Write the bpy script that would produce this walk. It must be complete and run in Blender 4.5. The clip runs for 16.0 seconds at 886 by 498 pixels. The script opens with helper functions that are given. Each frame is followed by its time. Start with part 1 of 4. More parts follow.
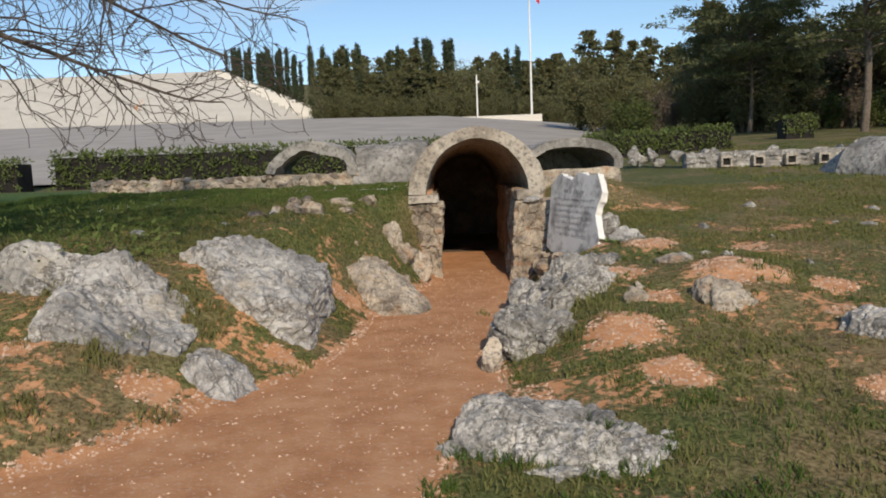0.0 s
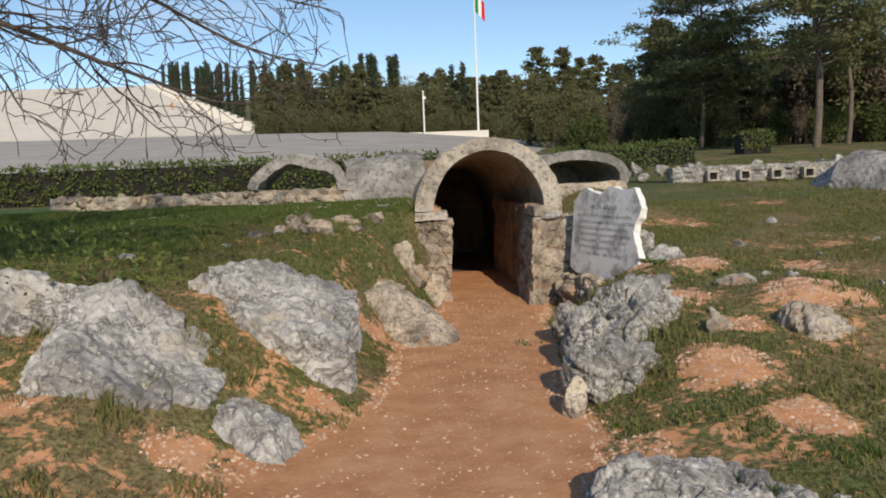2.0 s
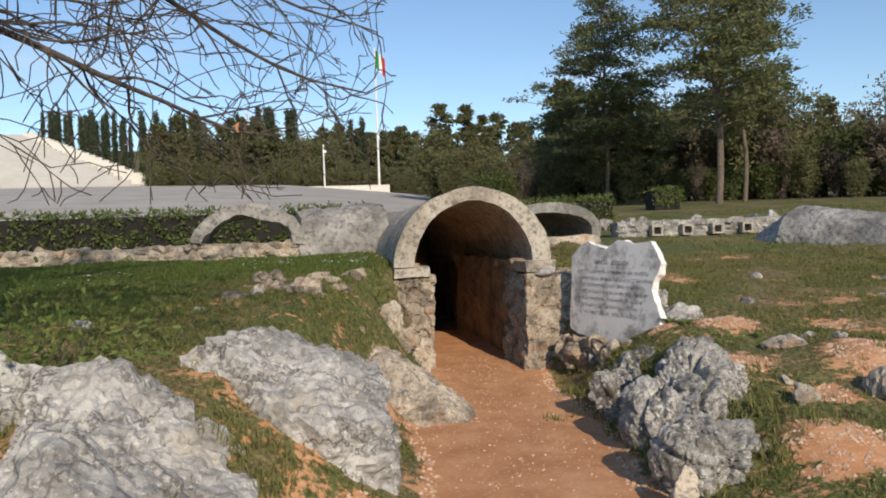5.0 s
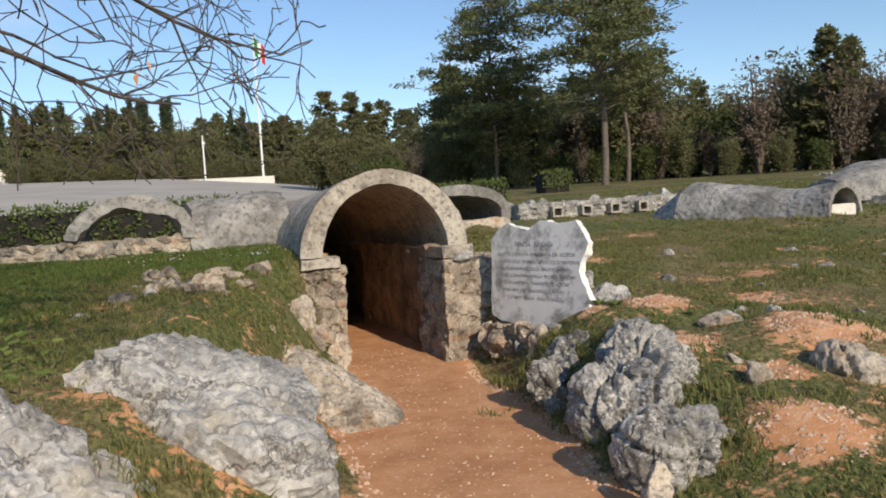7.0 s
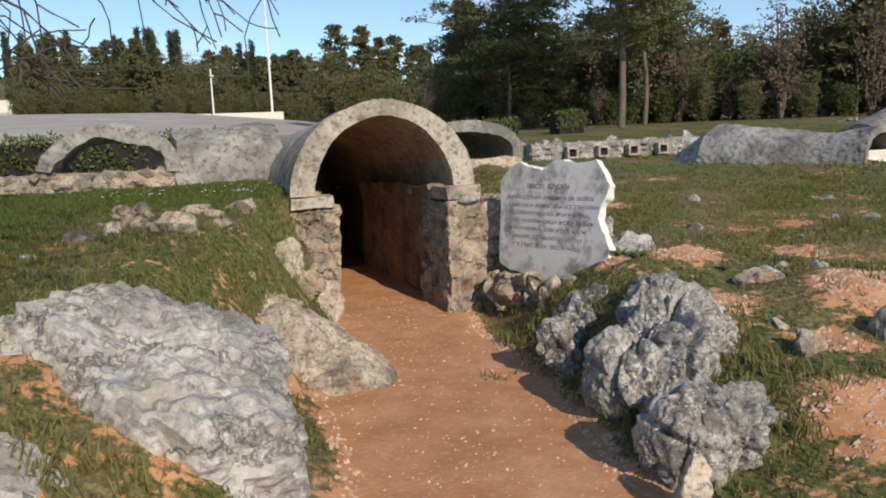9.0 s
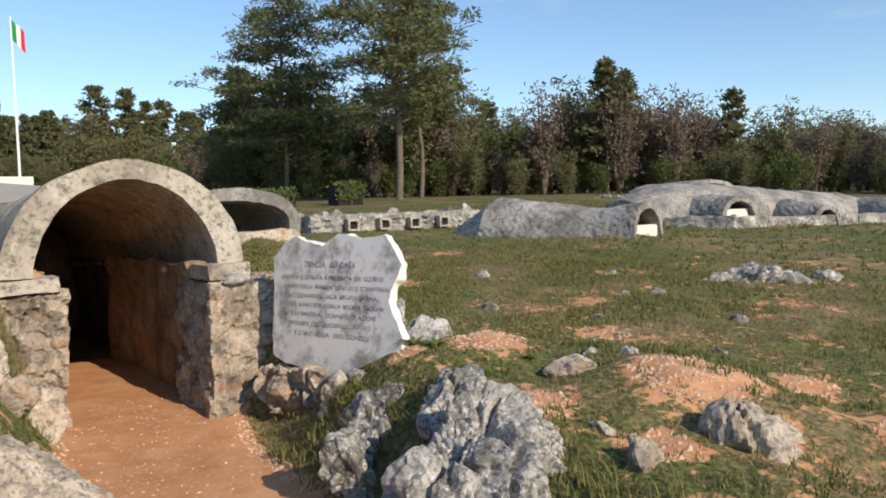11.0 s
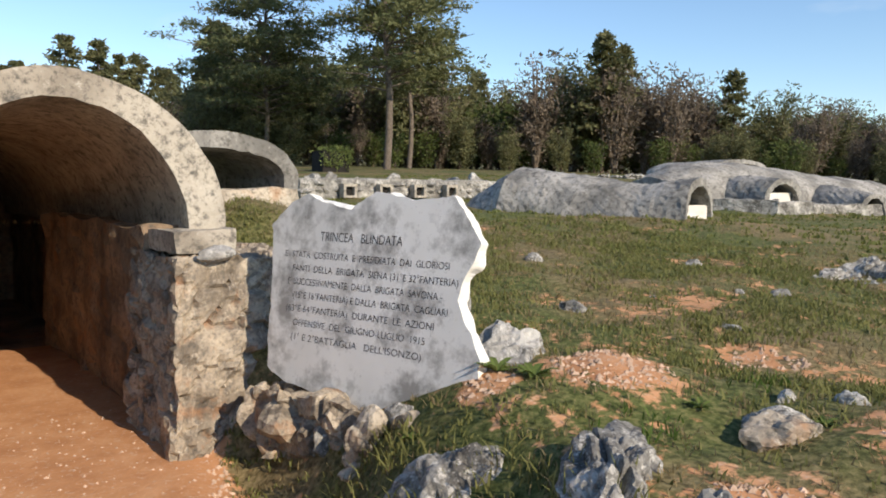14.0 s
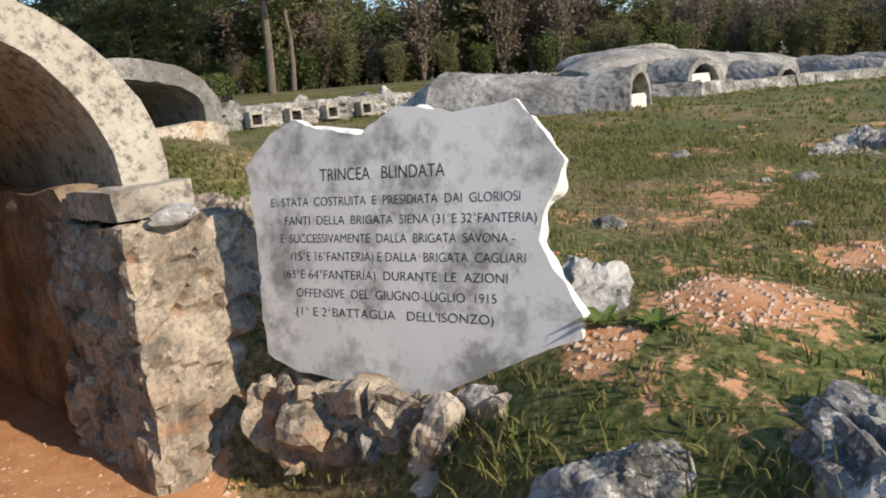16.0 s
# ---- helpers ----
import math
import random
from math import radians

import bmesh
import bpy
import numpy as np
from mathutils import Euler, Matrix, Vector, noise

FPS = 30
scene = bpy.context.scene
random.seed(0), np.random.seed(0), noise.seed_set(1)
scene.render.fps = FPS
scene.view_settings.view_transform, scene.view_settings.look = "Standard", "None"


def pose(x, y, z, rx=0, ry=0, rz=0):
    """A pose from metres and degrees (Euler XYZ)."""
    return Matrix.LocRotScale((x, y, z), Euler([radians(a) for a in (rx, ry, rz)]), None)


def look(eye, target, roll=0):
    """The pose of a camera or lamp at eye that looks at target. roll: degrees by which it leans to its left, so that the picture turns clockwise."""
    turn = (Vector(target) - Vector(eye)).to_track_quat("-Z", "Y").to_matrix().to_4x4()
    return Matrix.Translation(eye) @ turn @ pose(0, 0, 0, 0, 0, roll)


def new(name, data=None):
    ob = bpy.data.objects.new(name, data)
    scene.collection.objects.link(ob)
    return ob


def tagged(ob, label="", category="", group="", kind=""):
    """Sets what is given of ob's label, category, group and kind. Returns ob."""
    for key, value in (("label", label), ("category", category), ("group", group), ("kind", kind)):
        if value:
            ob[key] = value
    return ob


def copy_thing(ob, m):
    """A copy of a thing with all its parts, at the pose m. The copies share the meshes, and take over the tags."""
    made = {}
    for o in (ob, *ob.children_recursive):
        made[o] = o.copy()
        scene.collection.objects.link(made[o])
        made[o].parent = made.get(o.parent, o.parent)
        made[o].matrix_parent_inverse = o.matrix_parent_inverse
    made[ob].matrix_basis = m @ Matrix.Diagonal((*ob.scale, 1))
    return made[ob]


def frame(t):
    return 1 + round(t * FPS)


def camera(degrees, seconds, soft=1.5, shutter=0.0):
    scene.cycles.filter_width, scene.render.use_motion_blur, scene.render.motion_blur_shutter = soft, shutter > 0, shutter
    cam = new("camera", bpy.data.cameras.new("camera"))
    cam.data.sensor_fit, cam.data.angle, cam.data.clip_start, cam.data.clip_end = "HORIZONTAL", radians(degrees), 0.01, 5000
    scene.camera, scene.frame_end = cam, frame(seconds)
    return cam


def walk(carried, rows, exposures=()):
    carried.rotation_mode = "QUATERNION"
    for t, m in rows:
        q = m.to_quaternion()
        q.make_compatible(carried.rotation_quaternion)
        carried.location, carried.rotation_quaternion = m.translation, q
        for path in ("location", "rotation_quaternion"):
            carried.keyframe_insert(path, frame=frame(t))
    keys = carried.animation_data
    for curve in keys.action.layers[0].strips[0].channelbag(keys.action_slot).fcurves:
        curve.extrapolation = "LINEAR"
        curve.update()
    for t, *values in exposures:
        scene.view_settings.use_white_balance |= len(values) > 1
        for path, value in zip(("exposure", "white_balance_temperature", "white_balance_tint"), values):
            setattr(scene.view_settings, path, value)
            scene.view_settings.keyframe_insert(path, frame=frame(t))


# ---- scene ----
cam = camera(59.1, 16.0, soft=1.9)
METRES, EYE, TILT, LEAN, TURN = 9.0, 1.6, -6.5, 2.2, 0.0
ROWS = [
    (0.0, 0.0, 0.0, 0.0, -0.0, 0.0, 0.0),
    (0.5, -0.033, 0.0216, 0.0004, -1.8, 0.43, -0.09),
    (1.0, -0.063, 0.0423, 0.0032, -1.87, 0.67, 0.61),
    (1.5, -0.0838, 0.0759, 0.0032, -2.74, 0.56, 0.55),
    (2.0, -0.1029, 0.1057, 0.0082, -4.32, 1.16, 0.56),
    (2.5, -0.1312, 0.1324, 0.011, -7.8, 1.85, 0.06),
    (3.0, -0.1468, 0.1559, 0.0108, -10.51, 2.12, 0.71),
    (3.5, -0.1601, 0.1785, 0.0167, -9.91, 2.84, 1.13),
    (4.0, -0.1793, 0.1932, 0.0172, -10.29, 3.59, 0.89),
    (6.5, -0.2349, 0.2958, 0.0229, -17.88, 5.98, 3.88),
    (7.0, -0.2265, 0.3074, 0.0233, -20.12, 3.86, 4.04),
    (7.5, -0.2125, 0.3254, 0.0237, -20.21, 2.65, 3.37),
    (8.0, -0.2044, 0.3506, 0.0235, -18.8, 0.41, 2.85),
    (10.5, -0.1532, 0.4554, 0.0377, -26.38, -0.47, 3.63),
    (11.0, -0.1376, 0.4931, 0.0428, -35.5, 3.8, 4.03),
    (11.5, -0.1249, 0.5335, 0.0437, -37.04, 1.96, 4.0),
    (12.0, -0.1157, 0.5729, 0.0488, -39.49, 1.91, 4.24),
    (12.5, -0.0942, 0.6124, 0.0485, -38.55, -0.97, 4.3),
    (13.0, -0.0765, 0.648, 0.0514, -38.35, -2.19, 2.75),
    (13.5, -0.0685, 0.6878, 0.0584, -38.1, 0.9, 1.56),
    (14.0, -0.0539, 0.7255, 0.0597, -37.47, 1.87, 1.61),
    (14.5, -0.0413, 0.7653, 0.0653, -37.01, 0.78, 2.35),
    (15.0, -0.0426, 0.7995, 0.0665, -40.05, -2.29, 5.14),
    (15.5, -0.0475, 0.8276, 0.0694, -46.72, -4.7, 6.7),
    (16.0, -0.039, 0.8591, 0.0744, -45.52, -5.0, 8.6),
]
walk(cam, [(t, pose(0, 0, EYE, TILT, LEAN, TURN) @ pose(METRES * x, METRES * y, METRES * z, 90 + pitch, roll, yaw)) for t, x, y, z, yaw, pitch, roll in ROWS],
     exposures=((0.0, -0.24, 6750, 10), (4.0, -0.12, 6750, 10), (7.0, 0.0, 6750, 10), (8.0, -0.06, 6750, 10), (10.5, -0.02, 6750, 10), (11.0, 0.2, 6750, 10), (13.0, 0.27, 6750, 10), (16.0, 0.33, 6750, 10)))

# ---- world, sun, exposure ----
SUN_ELEVATION, SUN_AZIMUTH = 29.0, 172.0  # degrees; azimuth clockwise from +y
world = bpy.data.worlds.new("world")
scene.world = world
world.use_nodes = True
wn = world.node_tree
sky = wn.nodes.new("ShaderNodeTexSky")
sky.sky_type, sky.sun_disc = "NISHITA", False
sky.sun_elevation, sky.sun_rotation = radians(SUN_ELEVATION), radians(SUN_AZIMUTH)
sky.air_density, sky.dust_density, sky.ozone_density = 1.0, 0.0, 4.0
background = wn.nodes["Background"]
background.inputs["Strength"].default_value = 0.15
where = wn.nodes.new("ShaderNodeTexCoord")
stretch = wn.nodes.new("ShaderNodeMapping")
stretch.inputs["Scale"].default_value = (2.2, 2.2, 7.0)
cloud = wn.nodes.new("ShaderNodeTexNoise")
cloud.inputs["Scale"].default_value, cloud.inputs["Detail"].default_value = 1.6, 6.0
cloud_edge = wn.nodes.new("ShaderNodeValToRGB")
cloud_edge.color_ramp.elements[0].position, cloud_edge.color_ramp.elements[1].position = 0.56, 0.80
cloud_edge.color_ramp.elements[1].color = (0.5, 0.5, 0.5, 1)
cloud_mix = wn.nodes.new("ShaderNodeMix")
cloud_mix.data_type = "RGBA"
cloud_mix.inputs[7].default_value = (5.2, 5.6, 6.0, 1)
wn.links.new(where.outputs["Generated"], stretch.inputs["Vector"])
wn.links.new(stretch.outputs[0], cloud.inputs["Vector"])
wn.links.new(cloud.outputs[0], cloud_edge.inputs[0])
wn.links.new(cloud_edge.outputs[0], cloud_mix.inputs[0])
wn.links.new(sky.outputs[0], cloud_mix.inputs[6])
wn.links.new(cloud_mix.outputs[2], background.inputs["Color"])
sun = new("sun", bpy.data.lights.new("sun", "SUN"))
sun.data.energy, sun.data.angle, sun.data.color = 4.4, radians(0.53), (1.0, 0.86, 0.69)
sun_way = Vector((math.sin(radians(SUN_AZIMUTH)) * math.cos(radians(SUN_ELEVATION)),
                  math.cos(radians(SUN_AZIMUTH)) * math.cos(radians(SUN_ELEVATION)), math.sin(radians(SUN_ELEVATION))))
sun.matrix_world = look(sun_way * 50, (0, 0, 0))


# ---- materials ----
def material(name, rough=0.9, metal=0.0):
    m = bpy.data.materials.new(name)
    m.use_nodes = True
    b = m.node_tree.nodes["Principled BSDF"]
    b.inputs["Roughness"].default_value, b.inputs["Metallic"].default_value = rough, metal
    b.inputs["Specular IOR Level"].default_value = 0.25
    return m, m.node_tree, b


def node(nt, kind, **values):
    n = nt.nodes.new(kind)
    for key, value in values.items():
        n.inputs[key.replace("_", " ")].default_value = value
    return n


def noise_tex(nt, scale, detail=6.0, rough=0.6, world_space=True):
    n = node(nt, "ShaderNodeTexNoise", Scale=scale, Detail=detail, Roughness=rough)
    if world_space:
        g = nt.nodes.new("ShaderNodeNewGeometry")
        nt.links.new(g.outputs["Position"], n.inputs["Vector"])
    else:
        g = nt.nodes.new("ShaderNodeTexCoord")
        nt.links.new(g.outputs["Object"], n.inputs["Vector"])
    return n


def ramp(nt, source, stops, ease="LINEAR"):
    r = nt.nodes.new("ShaderNodeValToRGB")
    r.color_ramp.interpolation = ease
    el = r.color_ramp.elements
    while len(el) < len(stops):
        el.new(0.5)
    for e, (p, c) in zip(el, stops):
        e.position = p
        e.color = (*c, 1) if len(c) == 3 else c
    nt.links.new(source, r.inputs["Fac"])
    return r


def grey(v):
    return (v, v, v)


def mix(nt, fac, a, b, kind="MIX"):
    m = nt.nodes.new("ShaderNodeMix")
    m.data_type, m.blend_type = "RGBA", kind
    for src, key in ((fac, 0), (a, 6), (b, 7)):
        if isinstance(src, (float, int)):
            m.inputs[key].default_value = src
        elif isinstance(src, tuple):
            m.inputs[key].default_value = (*src, 1)
        else:
            nt.links.new(src, m.inputs[key])
    return m.outputs[2]


def bump(nt, b, source, strength, distance, after=None):
    n = node(nt, "ShaderNodeBump", Strength=strength, Distance=distance)
    nt.links.new(source, n.inputs["Height"])
    if after:
        nt.links.new(after.outputs[0], n.inputs["Normal"])
    nt.links.new(n.outputs[0], b.inputs["Normal"])
    return n


def stone_material(name, dark, mid, light, lichen, scale=1.0, soil=None, lichen_amount=0.59, pit=1.0, cells=0.0, crack=0.0):
    """Weathered stone: large blotches, fine grain, dark pits and pale lichen spots."""
    m, nt, b = material(name, 0.92)
    big = noise_tex(nt, 1.7 * scale, 8, 0.62)
    col = ramp(nt, big.outputs[0], [(0.36, dark), (0.5, mid), (0.62, light)]).outputs[0]
    if cells:
        v = node(nt, "ShaderNodeTexVoronoi", Scale=cells)
        g = nt.nodes.new("ShaderNodeNewGeometry")
        nt.links.new(g.outputs["Position"], v.inputs["Vector"])
        split = nt.nodes.new("ShaderNodeSeparateColor")
        nt.links.new(v.outputs["Color"], split.inputs[0])
        col = mix(nt, ramp(nt, split.outputs[0], [(0.2, grey(0)), (0.9, grey(0.75))]).outputs[0], col, light)
        col = mix(nt, ramp(nt, split.outputs[1], [(0.55, grey(0)), (0.95, grey(0.7))]).outputs[0], col, dark)
    fine = noise_tex(nt, 18 * scale, 8, 0.75)
    col = mix(nt, ramp(nt, fine.outputs[0], [(0.38, grey(1 - 0.75 * pit)), (0.49, grey(1.0))]).outputs[0], (0.07, 0.066, 0.06), col)
    pits = noise_tex(nt, 6.5 * scale, 10, 0.8)
    col = mix(nt, ramp(nt, pits.outputs[0], [(0.37, grey(1 - 0.9 * pit)), (0.47, grey(1.0))]).outputs[0], (0.09, 0.087, 0.08), col)
    spots = noise_tex(nt, 9 * scale, 9, 0.78)
    col = mix(nt, ramp(nt, spots.outputs[0], [(lichen_amount - 0.03, grey(0)), (lichen_amount + 0.05, grey(0.7))]).outputs[0], col, lichen)
    if soil:
        stain = noise_tex(nt, 2.6 * scale, 5, 0.6)
        col = mix(nt, ramp(nt, stain.outputs[0], [(0.56, grey(0)), (0.72, grey(0.75))]).outputs[0], col, soil)
    if crack:
        v = node(nt, "ShaderNodeTexVoronoi", Scale=crack)
        v.feature = "DISTANCE_TO_EDGE"
        g = nt.nodes.new("ShaderNodeNewGeometry")
        bend = noise_tex(nt, 2.4, 6, 0.7)
        nt.links.new(mix(nt, 0.45, g.outputs["Position"], bend.outputs["Color"]), v.inputs["Vector"])
        col = mix(nt, ramp(nt, v.outputs["Distance"], [(0.0, grey(0.15)), (0.035, grey(1.0))]).outputs[0], (0.06, 0.055, 0.048), col)
        patch = noise_tex(nt, 1.1, 10, 0.78)
        col = mix(nt, ramp(nt, patch.outputs[0], [(0.5, grey(0)), (0.58, grey(0.6))]).outputs[0], col, (0.17, 0.168, 0.16))
        fleck = noise_tex(nt, 34, 6, 0.8)
        col = mix(nt, ramp(nt, fleck.outputs[0], [(0.57, grey(0)), (0.64, grey(0.6))]).outputs[0], col, lichen)
    nt.links.new(col, b.inputs["Base Color"])
    coarse, small = noise_tex(nt, 5 * scale, 3, 0.5), noise_tex(nt, 24 * scale, 4, 0.55)
    first = bump(nt, b, coarse.outputs[0], 0.5, 0.04)
    bump(nt, b, small.outputs[0], 0.5, 0.012, first)
    return m


LIMESTONE = stone_material("limestone", (0.25, 0.245, 0.23), (0.42, 0.41, 0.385), (0.52, 0.51, 0.475), (0.70, 0.68, 0.64), 1.0, (0.36, 0.31, 0.23), 0.60, 0.7, 0.0, 2.6)
DARK_LIMESTONE = stone_material("pitted limestone", (0.12, 0.115, 0.105), (0.34, 0.33, 0.30), (0.54, 0.52, 0.475), (0.74, 0.72, 0.67), 1.6, None, 0.57, 1.0, 0.0, 4.0)
RUBBLE = stone_material("rubble stone", (0.20, 0.17, 0.135), (0.40, 0.35, 0.28), (0.56, 0.49, 0.39), (0.55, 0.52, 0.46), 1.6, (0.34, 0.19, 0.10), 0.59)
FIELD_RUBBLE = stone_material("earth-stained rubble", (0.11, 0.09, 0.07), (0.29, 0.245, 0.19), (0.46, 0.39, 0.30), (0.58, 0.52, 0.43), 2.4, (0.36, 0.18, 0.085), 0.60, 0.8, 7.5)
CONCRETE = stone_material("weathered concrete", (0.27, 0.238, 0.195), (0.40, 0.36, 0.30), (0.48, 0.44, 0.37), (0.62, 0.59, 0.52), 1.0, None, 0.61)
OLD_CONCRETE = stone_material("old grey concrete", (0.17, 0.165, 0.152), (0.31, 0.30, 0.275), (0.40, 0.385, 0.355), (0.52, 0.51, 0.48), 0.8, None, 0.62)
INNER_WALL = stone_material("brown inner wall", (0.12, 0.085, 0.058), (0.25, 0.18, 0.12), (0.34, 0.25, 0.17), (0.40, 0.32, 0.24), 1.2, (0.33, 0.16, 0.075), 0.7)


def plain(name, colour, spread=0.25, scale=6.0, rough=0.85, metal=0.0, relief=0.01):
    m, nt, b = material(name, rough, metal)
    n = noise_tex(nt, scale, 6, 0.65)
    lo, hi = tuple(c * (1 - spread) for c in colour), tuple(min(1, c * (1 + spread)) for c in colour)
    nt.links.new(ramp(nt, n.outputs[0], [(0.35, lo), (0.65, hi)]).outputs[0], b.inputs["Base Color"])
    if relief:
        bump(nt, b, n.outputs[0], 0.4, relief)
    return m


def foliage(name, low, high, light=None):
    """Leaf colour that differs from clump to clump."""
    m, nt, b = material(name, 0.75)
    g = nt.nodes.new("ShaderNodeNewGeometry")
    c = ramp(nt, g.outputs["Random Per Island"], [(0.0, low), (1.0, high)]).outputs[0]
    o = nt.nodes.new("ShaderNodeObjectInfo")
    c = mix(nt, ramp(nt, o.outputs["Random"], [(0.0, grey(0.0)), (1.0, grey(0.45))]).outputs[0], c, light or high)
    nt.links.new(c, b.inputs["Base Color"])
    t = nt.nodes.new("ShaderNodeBsdfTranslucent")
    nt.links.new(c, t.inputs["Color"])
    s = nt.nodes.new("ShaderNodeMixShader")
    s.inputs[0].default_value = 0.35
    nt.links.new(b.outputs[0], s.inputs[1])
    nt.links.new(t.outputs[0], s.inputs[2])
    nt.links.new(s.outputs[0], nt.nodes["Material Output"].inputs["Surface"])
    return m


FAR_STONE = plain("pale far stone", (0.47, 0.46, 0.435), 0.07, 0.4, 0.9, 0, 0)
SLAB_GREY = plain("grey paving", (0.40, 0.375, 0.335), 0.13, 0.25, 1.0, 0, 0)
BARK = plain("bark", (0.11, 0.085, 0.065), 0.5, 9, 0.95, 0, 0.03)
PALE_BARK = plain("pale bark", (0.14, 0.115, 0.092), 0.4, 9, 0.95, 0, 0.03)
TWIG = plain("twig bark", (0.085, 0.07, 0.06), 0.4, 20, 0.9, 0, 0.004)
PINE = foliage("pine needles", (0.075, 0.10, 0.045), (0.20, 0.21, 0.095))
FOREST = foliage("forest leaves", (0.085, 0.10, 0.048), (0.21, 0.205, 0.095))
CYPRESS = foliage("cypress leaves", (0.04, 0.06, 0.036), (0.09, 0.115, 0.06))
SPRING = foliage("young leaves", (0.05, 0.075, 0.02), (0.13, 0.16, 0.05))
SCRUB = foliage("bare scrub", (0.12, 0.10, 0.075), (0.25, 0.20, 0.15))
HEDGE = foliage("hedge leaves", (0.07, 0.105, 0.028), (0.18, 0.22, 0.07))
GRASS = foliage("grass blades", (0.085, 0.115, 0.024), (0.21, 0.225, 0.07), (0.28, 0.24, 0.11))
LUSH = foliage("lush grass blades", (0.045, 0.095, 0.013), (0.12, 0.18, 0.04), (0.15, 0.19, 0.055))
DRY = foliage("dry grass", (0.19, 0.15, 0.075), (0.30, 0.24, 0.13))
LEAF = foliage("weed leaves", (0.08, 0.13, 0.03), (0.20, 0.25, 0.07))
ORANGE = plain("withered leaf", (0.62, 0.33, 0.16), 0.2, 40)
WHITE_PAINT = plain("white painted metal", (0.8, 0.8, 0.78), 0.05, 3, 0.4, 0, 0)
WHITE_BLOCK = plain("whitewashed block", (0.66, 0.64, 0.58), 0.12, 5)
PEBBLE = plain("pale pebble", (0.52, 0.37, 0.27), 0.35, 8)
PETAL = plain("white petals", (0.8, 0.8, 0.76), 0.05, 8, 0.8, 0, 0)
BROKEN = plain("broken white marble", (0.80, 0.79, 0.75), 0.08, 14, 0.7, 0, 0.012)
INK = plain("dark lettering", (0.055, 0.052, 0.05), 0.3, 30, 0.9, 0, 0)
# near-black colour standing in for shade in loopholes and hedges
SHADE = plain("near-black painted shade", (0.02, 0.018, 0.016), 0.3, 4)


def ground_material():
    """Red earth under worn grass; the attribute 'soil' is 1 on trodden earth."""
    m, nt, b = material("earth and grass", 0.97)
    a = nt.nodes.new("ShaderNodeAttribute")
    a.attribute_name = "soil"
    broad, mid, fine = noise_tex(nt, 0.55, 5, 0.6), noise_tex(nt, 3.2, 6, 0.65), noise_tex(nt, 26, 6, 0.7)
    earth = ramp(nt, mid.outputs[0], [(0.35, (0.43, 0.205, 0.095)), (0.5, (0.51, 0.255, 0.122)), (0.65, (0.58, 0.315, 0.165))]).outputs[0]
    earth = mix(nt, ramp(nt, fine.outputs[0], [(0.56, grey(0)), (0.63, grey(0.6))]).outputs[0], earth, (0.60, 0.42, 0.30))
    turf = ramp(nt, fine.outputs[0], [(0.38, (0.03, 0.042, 0.010)), (0.5, (0.078, 0.10, 0.026)), (0.62, (0.165, 0.165, 0.06))]).outputs[0]
    dry = ramp(nt, fine.outputs[0], [(0.38, (0.10, 0.07, 0.033)), (0.62, (0.31, 0.23, 0.125))]).outputs[0]
    turf = mix(nt, ramp(nt, broad.outputs[0], [(0.45, grey(0.05)), (0.60, grey(0.8))]).outputs[0], turf, dry)
    rich = nt.nodes.new("ShaderNodeAttribute")
    rich.attribute_name = "lush"
    green = ramp(nt, fine.outputs[0], [(0.36, (0.025, 0.055, 0.010)), (0.5, (0.065, 0.12, 0.022)), (0.64, (0.13, 0.18, 0.045))]).outputs[0]
    turf = mix(nt, rich.outputs["Fac"], turf, green)
    add = node(nt, "ShaderNodeMath")
    add.operation = "ADD"
    wob = node(nt, "ShaderNodeMath")
    wob.operation = "MULTIPLY_ADD"
    tufts = noise_tex(nt, 12, 5, 0.65)
    nt.links.new(mix(nt, 0.55, mid.outputs[0], tufts.outputs[0]), wob.inputs[0])
    wob.inputs[1].default_value, wob.inputs[2].default_value = 3.2, -1.6
    nt.links.new(a.outputs["Fac"], add.inputs[0])
    nt.links.new(wob.outputs[0], add.inputs[1])
    col = mix(nt, ramp(nt, add.outputs[0], [(0.42, grey(0)), (0.58, grey(1))]).outputs[0], turf, earth)
    nt.links.new(col, b.inputs["Base Color"])
    small = noise_tex(nt, 40, 3, 0.5)
    bump(nt, b, small.outputs[0], 0.45, 0.012)
    return m


EARTH = ground_material()


def tablet_material():
    """Smooth grey marble with darker mould patches and a brown foot."""
    m, nt, b = material("grey marble", 0.6)
    big, patch, fine = noise_tex(nt, 1.3, 4), noise_tex(nt, 4.6, 8, 0.66), noise_tex(nt, 45, 5)
    col = ramp(nt, big.outputs[0], [(0.3, (0.60, 0.60, 0.585)), (0.7, (0.76, 0.755, 0.735))]).outputs[0]
    col = mix(nt, ramp(nt, patch.outputs[0], [(0.47, grey(0)), (0.63, grey(0.8))]).outputs[0], col, (0.19, 0.185, 0.175))
    col = mix(nt, ramp(nt, fine.outputs[0], [(0.62, grey(0)), (0.75, grey(0.5))]).outputs[0], col, (0.22, 0.21, 0.20))
    nt.links.new(col, b.inputs["Base Color"])
    bump(nt, b, fine.outputs[0], 0.15, 0.004)
    return m


MARBLE = tablet_material()


# ---- mesh helpers ----
def part(name, bm, mat, parent=None, label="", smooth=False):
    me = bpy.data.meshes.new(name)
    bm.normal_update()
    bm.to_mesh(me)
    bm.free()
    me.materials.append(mat)
    if smooth:
        me.shade_smooth()
    ob = new(name, me)
    ob.parent = parent
    return tagged(ob, label)


